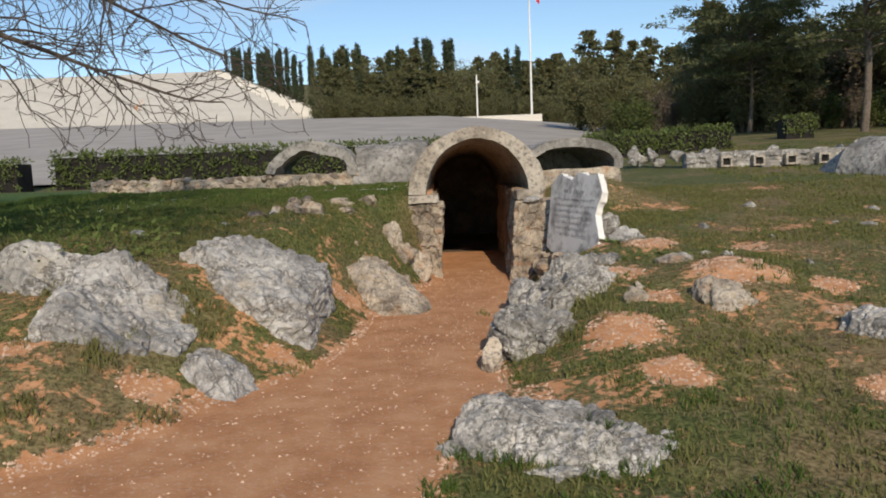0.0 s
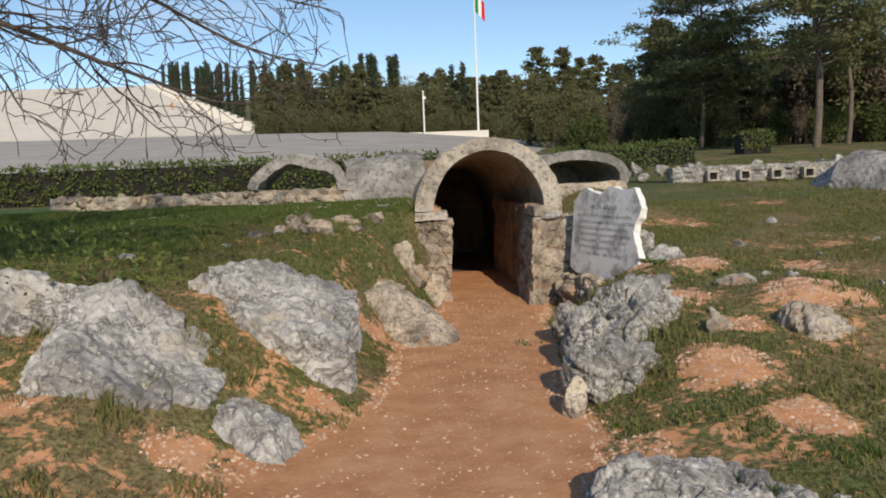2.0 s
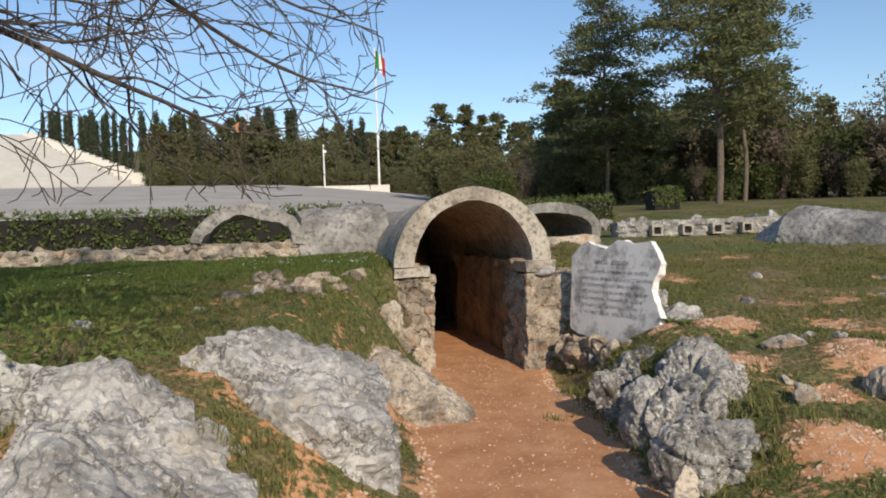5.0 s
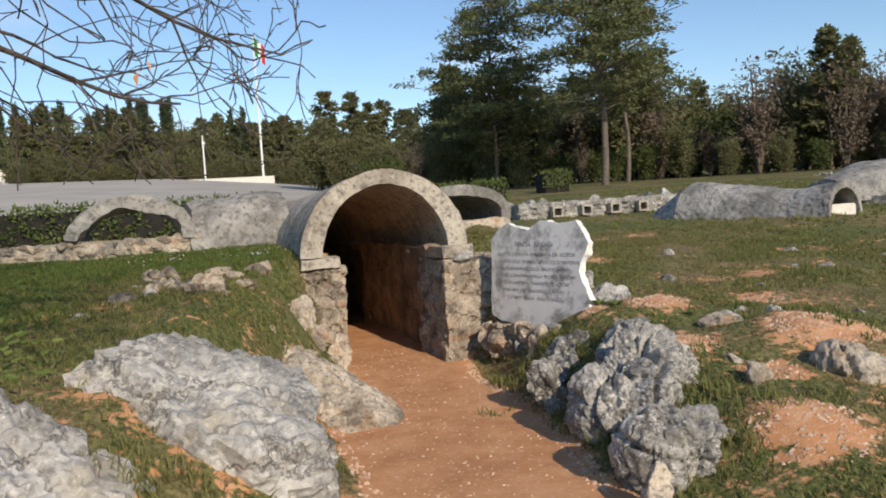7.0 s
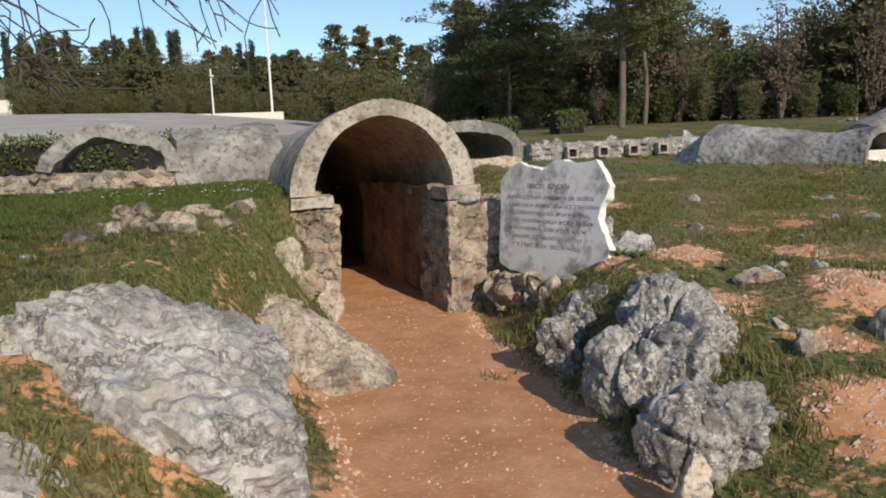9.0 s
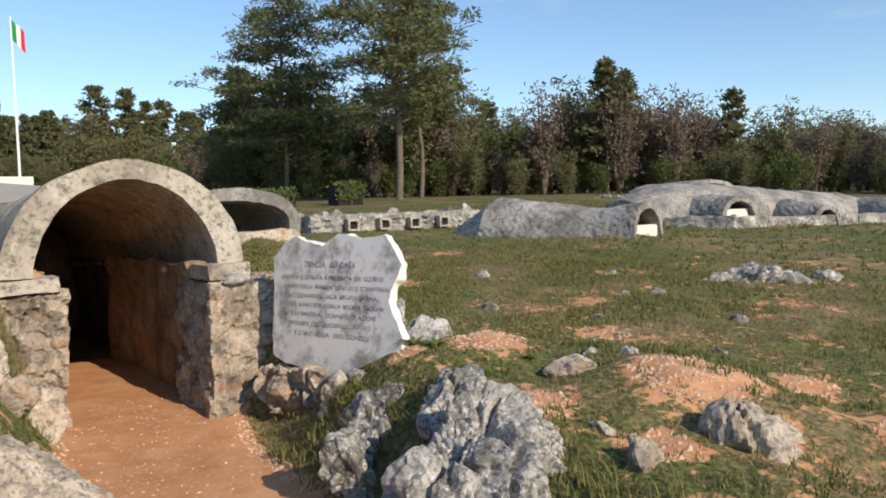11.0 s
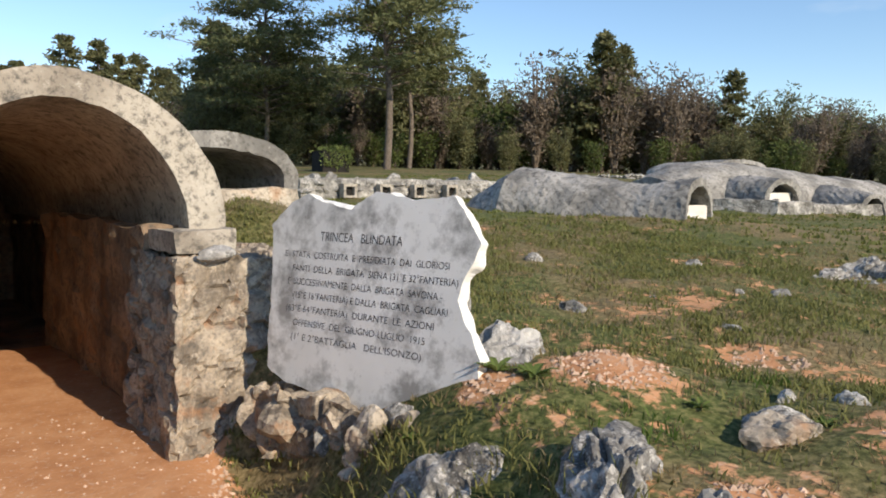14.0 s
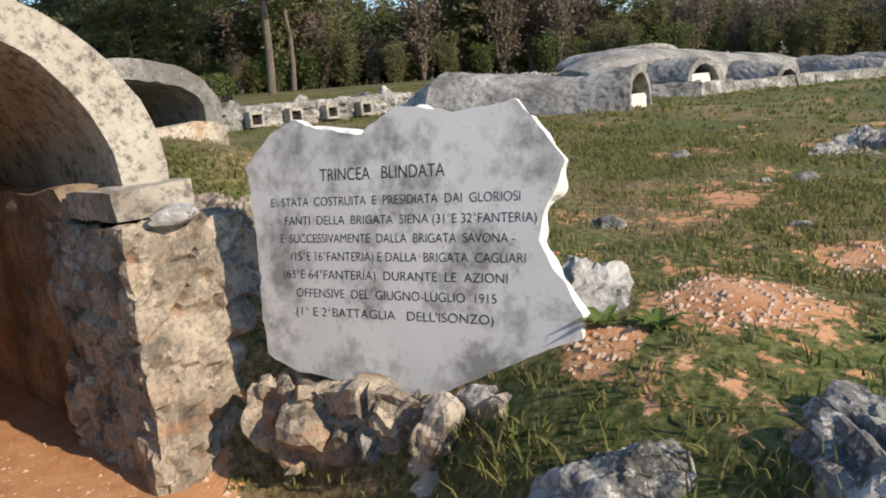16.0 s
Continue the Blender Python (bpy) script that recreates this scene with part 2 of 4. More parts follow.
def raw(name, verts, faces, mat, parent=None, smooth=False, label=""):
    me = bpy.data.meshes.new(name)
    me.from_pydata([tuple(v) for v in verts], [], faces)
    me.materials.append(mat)
    if smooth:
        me.shade_smooth()
    ob = new(name, me)
    ob.parent = parent
    return tagged(ob, label)


def box(bm, x0, x1, y0, y1, z0, z1, m=None, rough=0.0):
    r = bmesh.ops.create_cube(bm, size=1.0)
    for v in r["verts"]:
        v.co = Vector((x0 + (v.co.x + 0.5) * (x1 - x0), y0 + (v.co.y + 0.5) * (y1 - y0), z0 + (v.co.z + 0.5) * (z1 - z0)))
        if rough:
            v.co += Vector([random.uniform(-rough, rough) for _ in range(3)])
        if m:
            v.co = m @ v.co
    return r["verts"]


def lerp(y, table):
    return float(np.interp(y, [p[0] for p in table], [p[1] for p in table]))


def smooth01(t):
    t = max(0.0, min(1.0, t))
    return t * t * (3 - 2 * t)


# ---- the lie of the land ----
RIGHT = ((-8, -0.3), (0, -0.22), (4, -0.16), (6, 0.12), (8, 0.42), (9.5, 0.56), (14, 0.86), (19, 1.15), (30, 1.75), (40, 2.3), (60, 2.9), (110, 4.6), (160, 8.0), (400, 12), (3000, 20))
LEFT = ((-8, -0.2), (0, -0.1), (4, 0.08), (5.5, 0.35), (7, 0.68), (8, 0.84), (10, 1.02), (13, 1.2), (28, 1.05), (60, 3.0), (110, 6.6), (126, 7.6), (160, 12), (260, 28), (400, 30), (3000, 40))
PATH_LEFT = ((-8, -3.4), (2, -3.2), (4, -2.6), (4.7, -1.95), (5.3, -1.6), (6.7, -0.95), (8.5, -0.72), (10.6, -0.2), (11.3, -0.14), (18, -0.14))
PATH_RIGHT = ((-8, 0.6), (2, 0.0), (4, -0.3), (4.7, -0.1), (5.8, 0.35), (6.8, 0.2), (8.0, 0.5), (9.6, 0.78), (10.6, 0.9), (11.3, 1.12), (18, 1.12))
BANK_LEFT = ((-8, 2.0), (4, 1.5), (6, 1.7), (8, 1.4), (10, 1.1), (10.9, 0.9), (11.5, 0.5), (11.7, 0.04), (18, 0.04))
BANK_RIGHT = ((-8, 2.0), (4, 1.5), (6, 1.3), (8, 1.0), (9, 1.1), (10.5, 1.1), (10.74, 1.05), (11.0, 0.4), (11.3, 0.04), (18, 0.04))
HOLLOWS = ((1.25, 9.9, 0.55, 0.22), (1.3, 10.5, 0.4, 0.15), (0.9, 8.1, 0.4, 0.08))
MOUNDS = ((1.4, 6.2, 0.5, 0.07), (2.8, 7.45, 0.6, 0.17), (2.35, 8.95, 0.42, 0.06), (1.75, 7.75, 0.35, 0.02), (1.8, 9.2, 0.2, 0.0), (-2.2, 5.5, 0.3, 0.0), (-1.15, 8.5, 0.25, 0.0), (-1.45, 6.5, 0.2, 0.0), (-3.2, 5.6, 0.25, 0.0), (1.9, 7.0, 0.3, 0.0), (1.6, 5.4, 0.35, 0.0), (3.0, 5.0, 0.4, 0.0), (3.6, 7.2, 0.3, 0.0))
FLOOR = -0.12


def height(x, y):
    wob = 0.10 * noise.noise((x * 0.9, y * 0.9, 1.7))
    a, b = lerp(y, PATH_LEFT) + wob, lerp(y, PATH_RIGHT) + wob
    if y > 10.6:
        a, b = lerp(y, PATH_LEFT), lerp(y, PATH_RIGHT)
    lf, rt = lerp(y, LEFT), lerp(y, RIGHT)
    if x < a:
        z = FLOOR + (lf - FLOOR) * smooth01((a - x) / lerp(y, BANK_LEFT))
    elif x > b:
        z = FLOOR + (rt - FLOOR) * smooth01((x - b) / lerp(y, BANK_RIGHT))
    else:
        z = FLOOR
    if y > 14.8:
        t = smooth01((x + 6) / (12 if y < 25 else 36))
        z = lf * (1 - t) + rt * t
    off = max(0.0, a - x, x - b)
    rough = min(1.0, off / 0.6)
    z += rough * (0.05 * noise.noise((x * 1.3, y * 1.3, 0)) + 0.025 * noise.noise((x * 4, y * 4, 3))) + 0.003 * noise.noise((x * 7, y * 7, 5))
    for mx, my, r, h in HOLLOWS:
        z -= h * math.exp(-((x - mx) ** 2 + (y - my) ** 2) / (r * r)) * min(1.0, off / 0.3)
    z += 0.46 * math.exp(-((x - 2.4) ** 2 + (y - 13.05) ** 2) / 0.7) + 0.13 * math.exp(-((x - 9.6) ** 2 + (y - 13.3) ** 2) / 3.0)
    for mx, my, r, h in MOUNDS:
        z += h * math.exp(-((x - mx) ** 2 + (y - my) ** 2) / (r * r))
    return z


def soil(x, y):
    wob = 0.10 * noise.noise((x * 0.9, y * 0.9, 1.7))
    a, b = lerp(y, PATH_LEFT) + wob, lerp(y, PATH_RIGHT) + wob
    v = 1.6 if y < 14.8 else -0.4
    off = max(0.0, a - x, x - b)
    v -= (2.6 if x < a and y < 6 else 5.5) * off
    v = max(v, (0.20 if x > 0 else 0.30 if y < 8.4 else 0.27) + 0.38 * noise.noise((x * 0.7, y * 0.7, 21)) if y < 10.5 else -0.1)
    if x > 0.8 and 5.5 < y < 17:
        v = max(v, 0.17 + 0.62 * noise.noise((x * 1.25, y * 0.95, 77)) + 0.2 * noise.noise((x * 3.1, y * 2.6, 78)) - 0.035 * max(0, y - 10))
    for mx, my, r, h in MOUNDS:
        v = max(v, 1.1 * math.exp(-((x - mx) ** 2 + (y - my) ** 2) / (r * r * 0.65)))
    if x > 0.3 and 4.9 < y < 5.6:
        v = max(v, 0.60 - 0.14 * x)
    if x < -3 and y > 9:
        v -= 0.5
    return v


def lushness(x, y):
    return smooth01((-0.3 - x) / 0.8) * max(smooth01((y - 10.3) / 1.2), 0.6 * smooth01((-2.4 - x) / 0.8) * smooth01((y - 8.3) / 1.2)) * (1 - smooth01((y - 20) / 8))


def lines(lo, hi, step, far):
    out = list(np.arange(lo, hi, step))
    d, p = step, hi
    while p < far:
        out.append(p)
        d *= 1.18
        p += d
    d, p = step, lo - step
    while p > -far:
        out.insert(0, p)
        d *= 1.18
        p -= d
    return out


def make_ground():
    xs, ys = lines(-5.5, 7.0, 0.07, 2500), lines(-1.0, 15.5, 0.07, 2500)
    verts = [(x, y, height(x, y)) for y in ys for x in xs]
    n = len(xs)
    faces = [(j * n + i, j * n + i + 1, (j + 1) * n + i + 1, (j + 1) * n + i) for j in range(len(ys) - 1) for i in range(n - 1)]
    def shaft(f):
        cx, cy = sum(verts[k][0] for k in f) / 4, sum(verts[k][1] for k in f) / 4
        return -0.2 < cx < 1.3 and 14.55 < cy < 18.2

    faces = [f for f in faces if not shaft(f)]
    ob = raw("ground", verts, faces, EARTH, smooth=True)
    at = ob.data.attributes.new("soil", "FLOAT", "POINT")
    at.data.foreach_set("value", [soil(v[0], v[1]) for v in verts])
    at = ob.data.attributes.new("lush", "FLOAT", "POINT")
    at.data.foreach_set("value", [lushness(v[0], v[1]) for v in verts])
    return tagged(ob, "worn grass and trodden red earth", "ground", kind="structure")


make_ground()


# ---- rocks ----
def rock_mesh(name, mat, size, seed, facets=9, relief=0.10, detail=4, parent=None, fine=0.03, cut=(0.66, 0.95), grooves=0.0, axis=(0.25, 0.15, 1.0)):
    rng = random.Random(seed)
    along = Vector(axis).normalized()
    side = along.orthogonal().normalized()
    other = along.cross(side)
    planes = []
    for _ in range(facets + 5):
        n = Vector((rng.gauss(0, 1), rng.gauss(0, 1), rng.gauss(0, 1))).normalized()
        planes.append((n, rng.uniform(*cut)))
    bm = bmesh.new()
    bmesh.ops.create_icosphere(bm, subdivisions=detail, radius=1.0)
    sx, sy, sz = size
    shift = Vector((seed * 1.37, seed * 0.71, seed * 2.3))
    for v in bm.verts:
        d = v.co.normalized()
        r = 1.0
        for n, h in planes:
            k = d.dot(n)
            if k > 0.05:
                r = min(r, h / k)
        p = d * r
        q = Vector((p.x * sx, p.y * sy, p.z * sz))
        f = q + shift
        w = noise.noise(f * 1.5) * relief
        for scale, share in ((2.6, 0.38), (7.0, 0.16)):
            near, cells = noise.voronoi(f * scale)
            w += noise.noise(cells[0] * 5.7) * relief * share
            w -= max(0.0, 0.12 - (near[1] - near[0])) * relief * share * 6
        if grooves:
            a, b, c = f.dot(side), f.dot(other), f.dot(along)
            bend = 0.25 * noise.noise(f * 2.2)
            g = noise.noise((a * 2.3 + bend, b * 2.3, c * 0.7))
            h = noise.noise((a * 9.5 + bend, b * 9.5, c * 2.4))
            w += grooves * (0.35 * g - 1.3 * max(0.0, 1 - abs(g) / 0.075) - 0.3 * max(0.0, 1 - abs(h) / 0.09))
        w += noise.noise(f * 13) * fine + noise.noise(f * 29) * fine * 0.5
        v.co = q + d * w
    return part(name, bm, mat, parent)


def rock(x, y, z, size, turn=(0, 0, 0), seed=1, mat=None, label="weathered grey limestone outcrop in the grass", name="rock", **kw):
    ob = rock_mesh(name, mat or LIMESTONE, size, seed, **kw)
    ob.matrix_world = pose(x, y, z, *turn)
    return tagged(ob, label, "rock", "limestone rocks")


GREY_LABEL = "large pale grey limestone outcrop beside the path"
JAG_LABEL = "jagged pitted limestone rock beside the path"
rock(-1.83, 7.45, 0.20, (0.95, 1.0, 0.78), (14, 26, -20), 3, label=GREY_LABEL, facets=14, relief=0.11, detail=6, grooves=0.03, cut=(0.6, 0.92), axis=(0.9, -0.25, -0.35), fine=0.035)
rock(-2.82, 6.5, 0.22, (0.92, 0.85, 0.74), (12, 22, -14), 8, label=GREY_LABEL, facets=14, relief=0.11, detail=6, grooves=0.03, cut=(0.6, 0.92), axis=(0.9, -0.3, -0.3), fine=0.035)
rock(-3.65, 6.95, 0.42, (0.75, 0.6, 0.55), (0, 10, 15), 11, label=GREY_LABEL, relief=0.12, detail=5, grooves=0.05, axis=(0.8, -0.3, -0.4))
rock(-1.85, 5.92, -0.10, (0.48, 0.30, 0.24), (0, 18, -42), 12, relief=0.08, detail=5, grooves=0.03, axis=(0.9, 0, -0.3))
rock(-2.75, 5.25, 0.02, (0.5, 0.18, 0.16), (0, 15, -32), 13, relief=0.06, detail=5, grooves=0.02)
rock(-0.92, 9.15, 0.1, (0.78, 0.6, 0.24), (10, 26, -38), 14, RUBBLE, "flat brownish rock shelf on the bank", relief=0.09, detail=6, grooves=0.045, axis=(1, -0.3, -0.2))
rock(-0.75, 10.5, 0.42, (0.22, 0.16, 0.36), (0, 14, 10), 15, RUBBLE, "upright weathered stone on the bank", relief=0.07, detail=5, grooves=0.035)
rock(-1.15, 10.3, 0.52, (0.26, 0.18, 0.28), (0, 18, -20), 16, RUBBLE, "upright weathered stone on the bank", relief=0.07, detail=5, grooves=0.035)
rock(-1.6, 10.2, 0.78, (0.16, 0.12, 0.16), (0, 0, 20), 17, RUBBLE, "small pale stone in the grass", relief=0.04)
rock(-0.45, 10.75, 0.15, (0.25, 0.2, 0.3), (0, 10, 0), 18, RUBBLE, "weathered stone at the foot of the pier", relief=0.06)
rock(1.12, 7.5, 0.12, (0.55, 0.47, 0.60), (0, -14, 30), 21, DARK_LIMESTONE, JAG_LABEL, detail=6, relief=0.16, grooves=0.085, facets=14, cut=(0.6, 0.92), fine=0.02)
rock(0.82, 7.35, 0.05, (0.3, 0.3, 0.36), (0, 0, 70), 27, DARK_LIMESTONE, JAG_LABEL, detail=5, relief=0.12, grooves=0.06)
rock(1.45, 7.7, 0.3, (0.3, 0.25, 0.3), (0, -20, 10), 28, DARK_LIMESTONE, JAG_LABEL, detail=5, relief=0.1, grooves=0.06)
rock(0.78, 6.6, 0.06, (0.36, 0.32, 0.36), (0, 0, 10), 22, DARK_LIMESTONE, JAG_LABEL, relief=0.14, detail=6, grooves=0.055)
rock(0.33, 6.2, -0.02, (0.10, 0.09, 0.22), (0, 6, 0), 23, RUBBLE, "small upright stone at the path's edge", relief=0.03)
rock(0.85, 8.35, 0.06, (0.24, 0.22, 0.26), (0, 0, 40), 24, DARK_LIMESTONE, relief=0.07, detail=5, grooves=0.04)
rock(1.38, 8.85, 0.16, (0.24, 0.3, 0.26), (0, -10, 20), 25, DARK_LIMESTONE, relief=0.07, detail=5, grooves=0.045)
rock(1.15, 8.6, 0.1, (0.2, 0.22, 0.2), (0, 0, 60), 29, DARK_LIMESTONE, relief=0.06, detail=5, grooves=0.04)
rock(1.55, 8.22, 0.36, (0.42, 0.22, 0.27), (0, -8, 32), 26, DARK_LIMESTONE, relief=0.08, detail=5, grooves=0.04)
rock(2.4, 8.12, 0.46, (0.2, 0.12, 0.09), (0, 0, -20), 30, RUBBLE, "low pale stone in the grass", relief=0.03)
rock(1.72, 6.95, 0.28, (0.16, 0.12, 0.16), (0, 10, 30), 38, RUBBLE, "rock half buried in red earth", relief=0.05)
rock(0.68, 4.5, -0.30, (0.82, 0.52, 0.45), (0, 0, 8), 31, DARK_LIMESTONE, "low pitted limestone rock in the grass", detail=6, relief=0.15, grooves=0.05, axis=(0.4, 0.5, 0.6))
rock(2.46, 6.92, 0.15, (0.36, 0.26, 0.32), (0, -10, 10), 32, RUBBLE, "rock half buried in red earth", detail=5, relief=0.09, grooves=0.06)
rock(1.85, 7.35, 0.2, (0.2, 0.16, 0.2), (0, 0, 50), 36, RUBBLE, "rock half buried in red earth", detail=4, relief=0.06, grooves=0.04)
rock(3.5, 6.1, 0.06, (0.5, 0.35, 0.24), (0, 0, 10), 33, DARK_LIMESTONE, detail=5, grooves=0.05)
rock(2.2, 9.5, 0.52, (0.29, 0.22, 0.27), (0, 0, 20), 34, LIMESTONE, "rounded boulder behind the stone tablet")
rock(2.05, 9.85, 0.62, (0.2, 0.15, 0.24), (0, 0, 0), 37, DARK_LIMESTONE, "rounded boulder behind the stone tablet")
rock(7.2, 9.9, 0.42, (0.80, 0.5, 0.36), (0, 0, -10), 35, DARK_LIMESTONE, detail=5, relief=0.14, grooves=0.07)
rock(8.2, 9.6, 0.42, (0.5, 0.4, 0.26), (0, 0, 20), 39, DARK_LIMESTONE, detail=5, relief=0.1, grooves=0.06)
for k, (x, y, r) in enumerate(((5.3, 9.75, 0.14), (4.95, 9.9, 0.09), (3.35, 10.15, 0.16), (2.45, 8.15, 0.16), (2.75, 8.3, 0.1), (2.95, 8.1, 0.12), (3.9, 9.3, 0.08), (4.3, 10.2, 0.07),
                               (6.1, 11.1, 0.16), (5.0, 8.6, 0.1), (3.7, 7.9, 0.08), (4.6, 11.8, 0.1), (-2.6, 9.2, 0.09), (-2.1, 9.6, 0.1), (-3.4, 8.6, 0.12), (-4.2, 11.2, 0.1))):
    rock(x, y, height(x, y) + r * 0.05, (r * 0.9, r * 0.65, r * 0.5), (0, 0, k * 47), 60 + k, DARK_LIMESTONE, "small pale stone in the grass", detail=4, relief=0.04, facets=9, fine=0.012, grooves=0.02)


bank = random.Random(31)
for k in range(26):
    x, y = bank.uniform(-2.3, -0.45), bank.uniform(9.3, 11.2)
    if soil(x, y) < 1.0:
        r = bank.uniform(0.05, 0.19)
        rock(x, y, height(x, y) - r * 0.1, (r * 1.3, r * 0.9, r * 0.8), (bank.uniform(-15, 15), bank.uniform(0, 25), bank.uniform(0, 180)), 120 + k, FIELD_RUBBLE, "weathered brownish stone set in the bank", detail=4, relief=0.05, facets=9, fine=0.015, grooves=0.025)

# ---- the covered trench ----
def arch_section(half, rise, thick, foot=0.0, n=28, wide=None):
    """Outer and inner half-ellipse, left foot to right foot; foot: straight length below the spring."""
    outer, inner = [], []
    for k in range(n + 1):
        a = math.pi * (1 - k / n)
        outer.append((math.cos(a) * (half + (wide or thick)), math.sin(a) * (rise + thick)))
        inner.append((math.cos(a) * half, math.sin(a) * rise))
    if foot:
        outer = [(-(half + thick), -foot)] + outer + [(half + thick, -foot)]
        inner = [(-half, -foot)] + inner + [(half, -foot)]
    return outer, inner


def vault(name, mat, spine, parent=None, thick=0.12, ring=None, wear=0.02, closed_end=False, foot=0.0, sub=12, wide=None):
    """A shell swept along spine: points (x, y, z, half width, rise); ends are open mouths with a real edge."""
    pts = []
    for k in range(len(spine) - 1):
        for j in range(sub):
            t = j / sub
            pts.append([a * (1 - t) + b * t for a, b in zip(spine[k], spine[k + 1])])
    pts.append(list(spine[-1]))
    bm = bmesh.new()
    loops = []
    for k, (x, y, z, half, rise) in enumerate(pts):
        a, b = pts[max(0, k - 1)], pts[min(len(pts) - 1, k + 1)]
        d = Vector((b[0] - a[0], b[1] - a[1], 0)).normalized()
        side = Vector((d.y, -d.x, 0))
        o, i = arch_section(half, rise, thick, foot, wide=wide)
        row = []
        for u, w in o + i[::-1]:
            p = Vector((x, y, z)) + side * u + Vector((0, 0, w))
            p += Vector((noise.noise(p * 2.5), noise.noise(p * 2.5 + Vector((7, 0, 0))), noise.noise(p * 2.5 + Vector((0, 9, 0))))) * wear
            p += Vector((noise.noise(p * 14), noise.noise(p * 14 + Vector((7, 0, 0))), noise.noise(p * 14 + Vector((0, 9, 0))))) * wear * 0.5
            row.append(bm.verts.new(p))
        loops.append(row)
    n = len(loops[0])
    for r, s in zip(loops, loops[1:]):
        for k in range(n):
            bm.faces.new((r[k], r[(k + 1) % n], s[(k + 1) % n], s[k]))
    m = n // 2
    for row in (loops[0], loops[-1]):
        for k in range(m - 1):
            bm.faces.new((row[k], row[k + 1], row[n - 2 - k], row[n - 1 - k]))
    if closed_end:
        bm.faces.new(loops[-1][m:])
    bmesh.ops.recalc_face_normals(bm, faces=bm.faces)
    return part(name, bm, mat, parent, smooth=False)


def thing(name, x=0, y=0, z=0, label="", category="", group="", kind=""):
    e = new(name)
    e.location = (x, y, z)
    return tagged(e, label, category, group, kind)


def own(ob, parent):
    """Hang ob under parent without moving it."""
    ob.parent = parent
    ob.matrix_parent_inverse = Matrix.Translation(parent.location).inverted()
    return ob


trench = thing("trench_entrance", 0.48, 11.3, FLOOR, "arched concrete entrance of a covered war trench", "trench entrance")
own(vault("arch", CONCRETE, [(0.49, 11.46, 1.10, 0.76, 0.79), (0.49, 12.3, 1.10, 0.73, 0.73), (0.47, 14.6, 1.05, 0.70, 0.70), (0.47, 18.3, 1.0, 0.70, 0.66)], thick=0.17, wear=0.022, sub=10, wide=0.25), trench)


def rough_block(name, mat, x0, x1, y0, y1, z0, z1, cuts=10, wear=0.05, seed=0.0, lean=0.0):
    bm = bmesh.new()
    box(bm, x0, x1, y0, y1, z0, z1)
    bmesh.ops.subdivide_edges(bm, edges=bm.edges[:], cuts=cuts, use_grid_fill=True)
    for v in bm.verts:
        p = v.co * 3.2 + Vector((seed, seed, 0))
        q = v.co * 9 + Vector((seed, 0, seed))
        v.co += Vector((noise.noise(p), noise.noise(p + Vector((5, 0, 0))), noise.noise(p + Vector((0, 5, 0))))) * wear
        v.co += Vector((noise.noise(q), noise.noise(q + Vector((5, 0, 0))), noise.noise(q + Vector((0, 5, 0))))) * wear * 0.6
        v.co.x += lean * (z1 - v.co.z)
    return part(name, bm, mat, smooth=False)


def masonry(name, mat, x0, x1, y0, y1, z0, z1, step=0.025, cell=6.5, proud=0.05, seed=0.0, shear=(0.0, 0.0), wear=0.04):
    """A rubble wall: irregular stones standing proud of recessed joints, leaning by shear per metre of height."""
    bm = bmesh.new()
    at = {}

    def vert(p):
        key = (round(p[0], 4), round(p[1], 4), round(p[2], 4))
        if key not in at:
            c = Vector(p)
            f = c * cell + Vector((seed * 3.1, seed, seed * 1.7))
            near, cells = noise.voronoi(f + Vector((noise.noise(f * 0.7), noise.noise(f * 0.7 + Vector((9, 0, 0))), 0)) * 0.4)
            w = noise.noise(cells[0] * 4.3) * proud - max(0.0, 0.16 - (near[1] - near[0])) * proud * 4.5
            w += noise.noise(c * 3 + Vector((seed, 0, 0))) * wear + noise.noise(c * 23) * 0.012 + noise.noise(c * 50) * 0.006
            out = Vector((1 if c.x > x1 - 1e-4 else -1 if c.x < x0 + 1e-4 else 0, 1 if c.y > y1 - 1e-4 else -1 if c.y < y0 + 1e-4 else 0, 1 if c.z > z1 - 1e-4 else 0))
            c += out.normalized() * w
            up = c.z - z0
            at[key] = bm.verts.new((c.x + shear[0] * up, c.y + shear[1] * up, c.z))
        return at[key]

    xs, ys, zs = [np.linspace(lo, hi, max(2, int((hi - lo) / step) + 1)) for lo, hi in ((x0, x1), (y0, y1), (z0, z1))]
    for us, vs, put in ((xs, zs, lambda u, v: (u, y0, v)), (xs, zs, lambda u, v: (u, y1, v)), (ys, zs, lambda u, v: (x0, u, v)), (ys, zs, lambda u, v: (x1, u, v)), (xs, ys, lambda u, v: (u, v, z1))):
        for i in range(len(us) - 1):
            for j in range(len(vs) - 1):
                bm.faces.new([vert(put(*q)) for q in ((us[i], vs[j]), (us[i + 1], vs[j]), (us[i + 1], vs[j + 1]), (us[i], vs[j + 1]))])
    bmesh.ops.recalc_face_normals(bm, faces=bm.faces)
    return part(name, bm, mat)


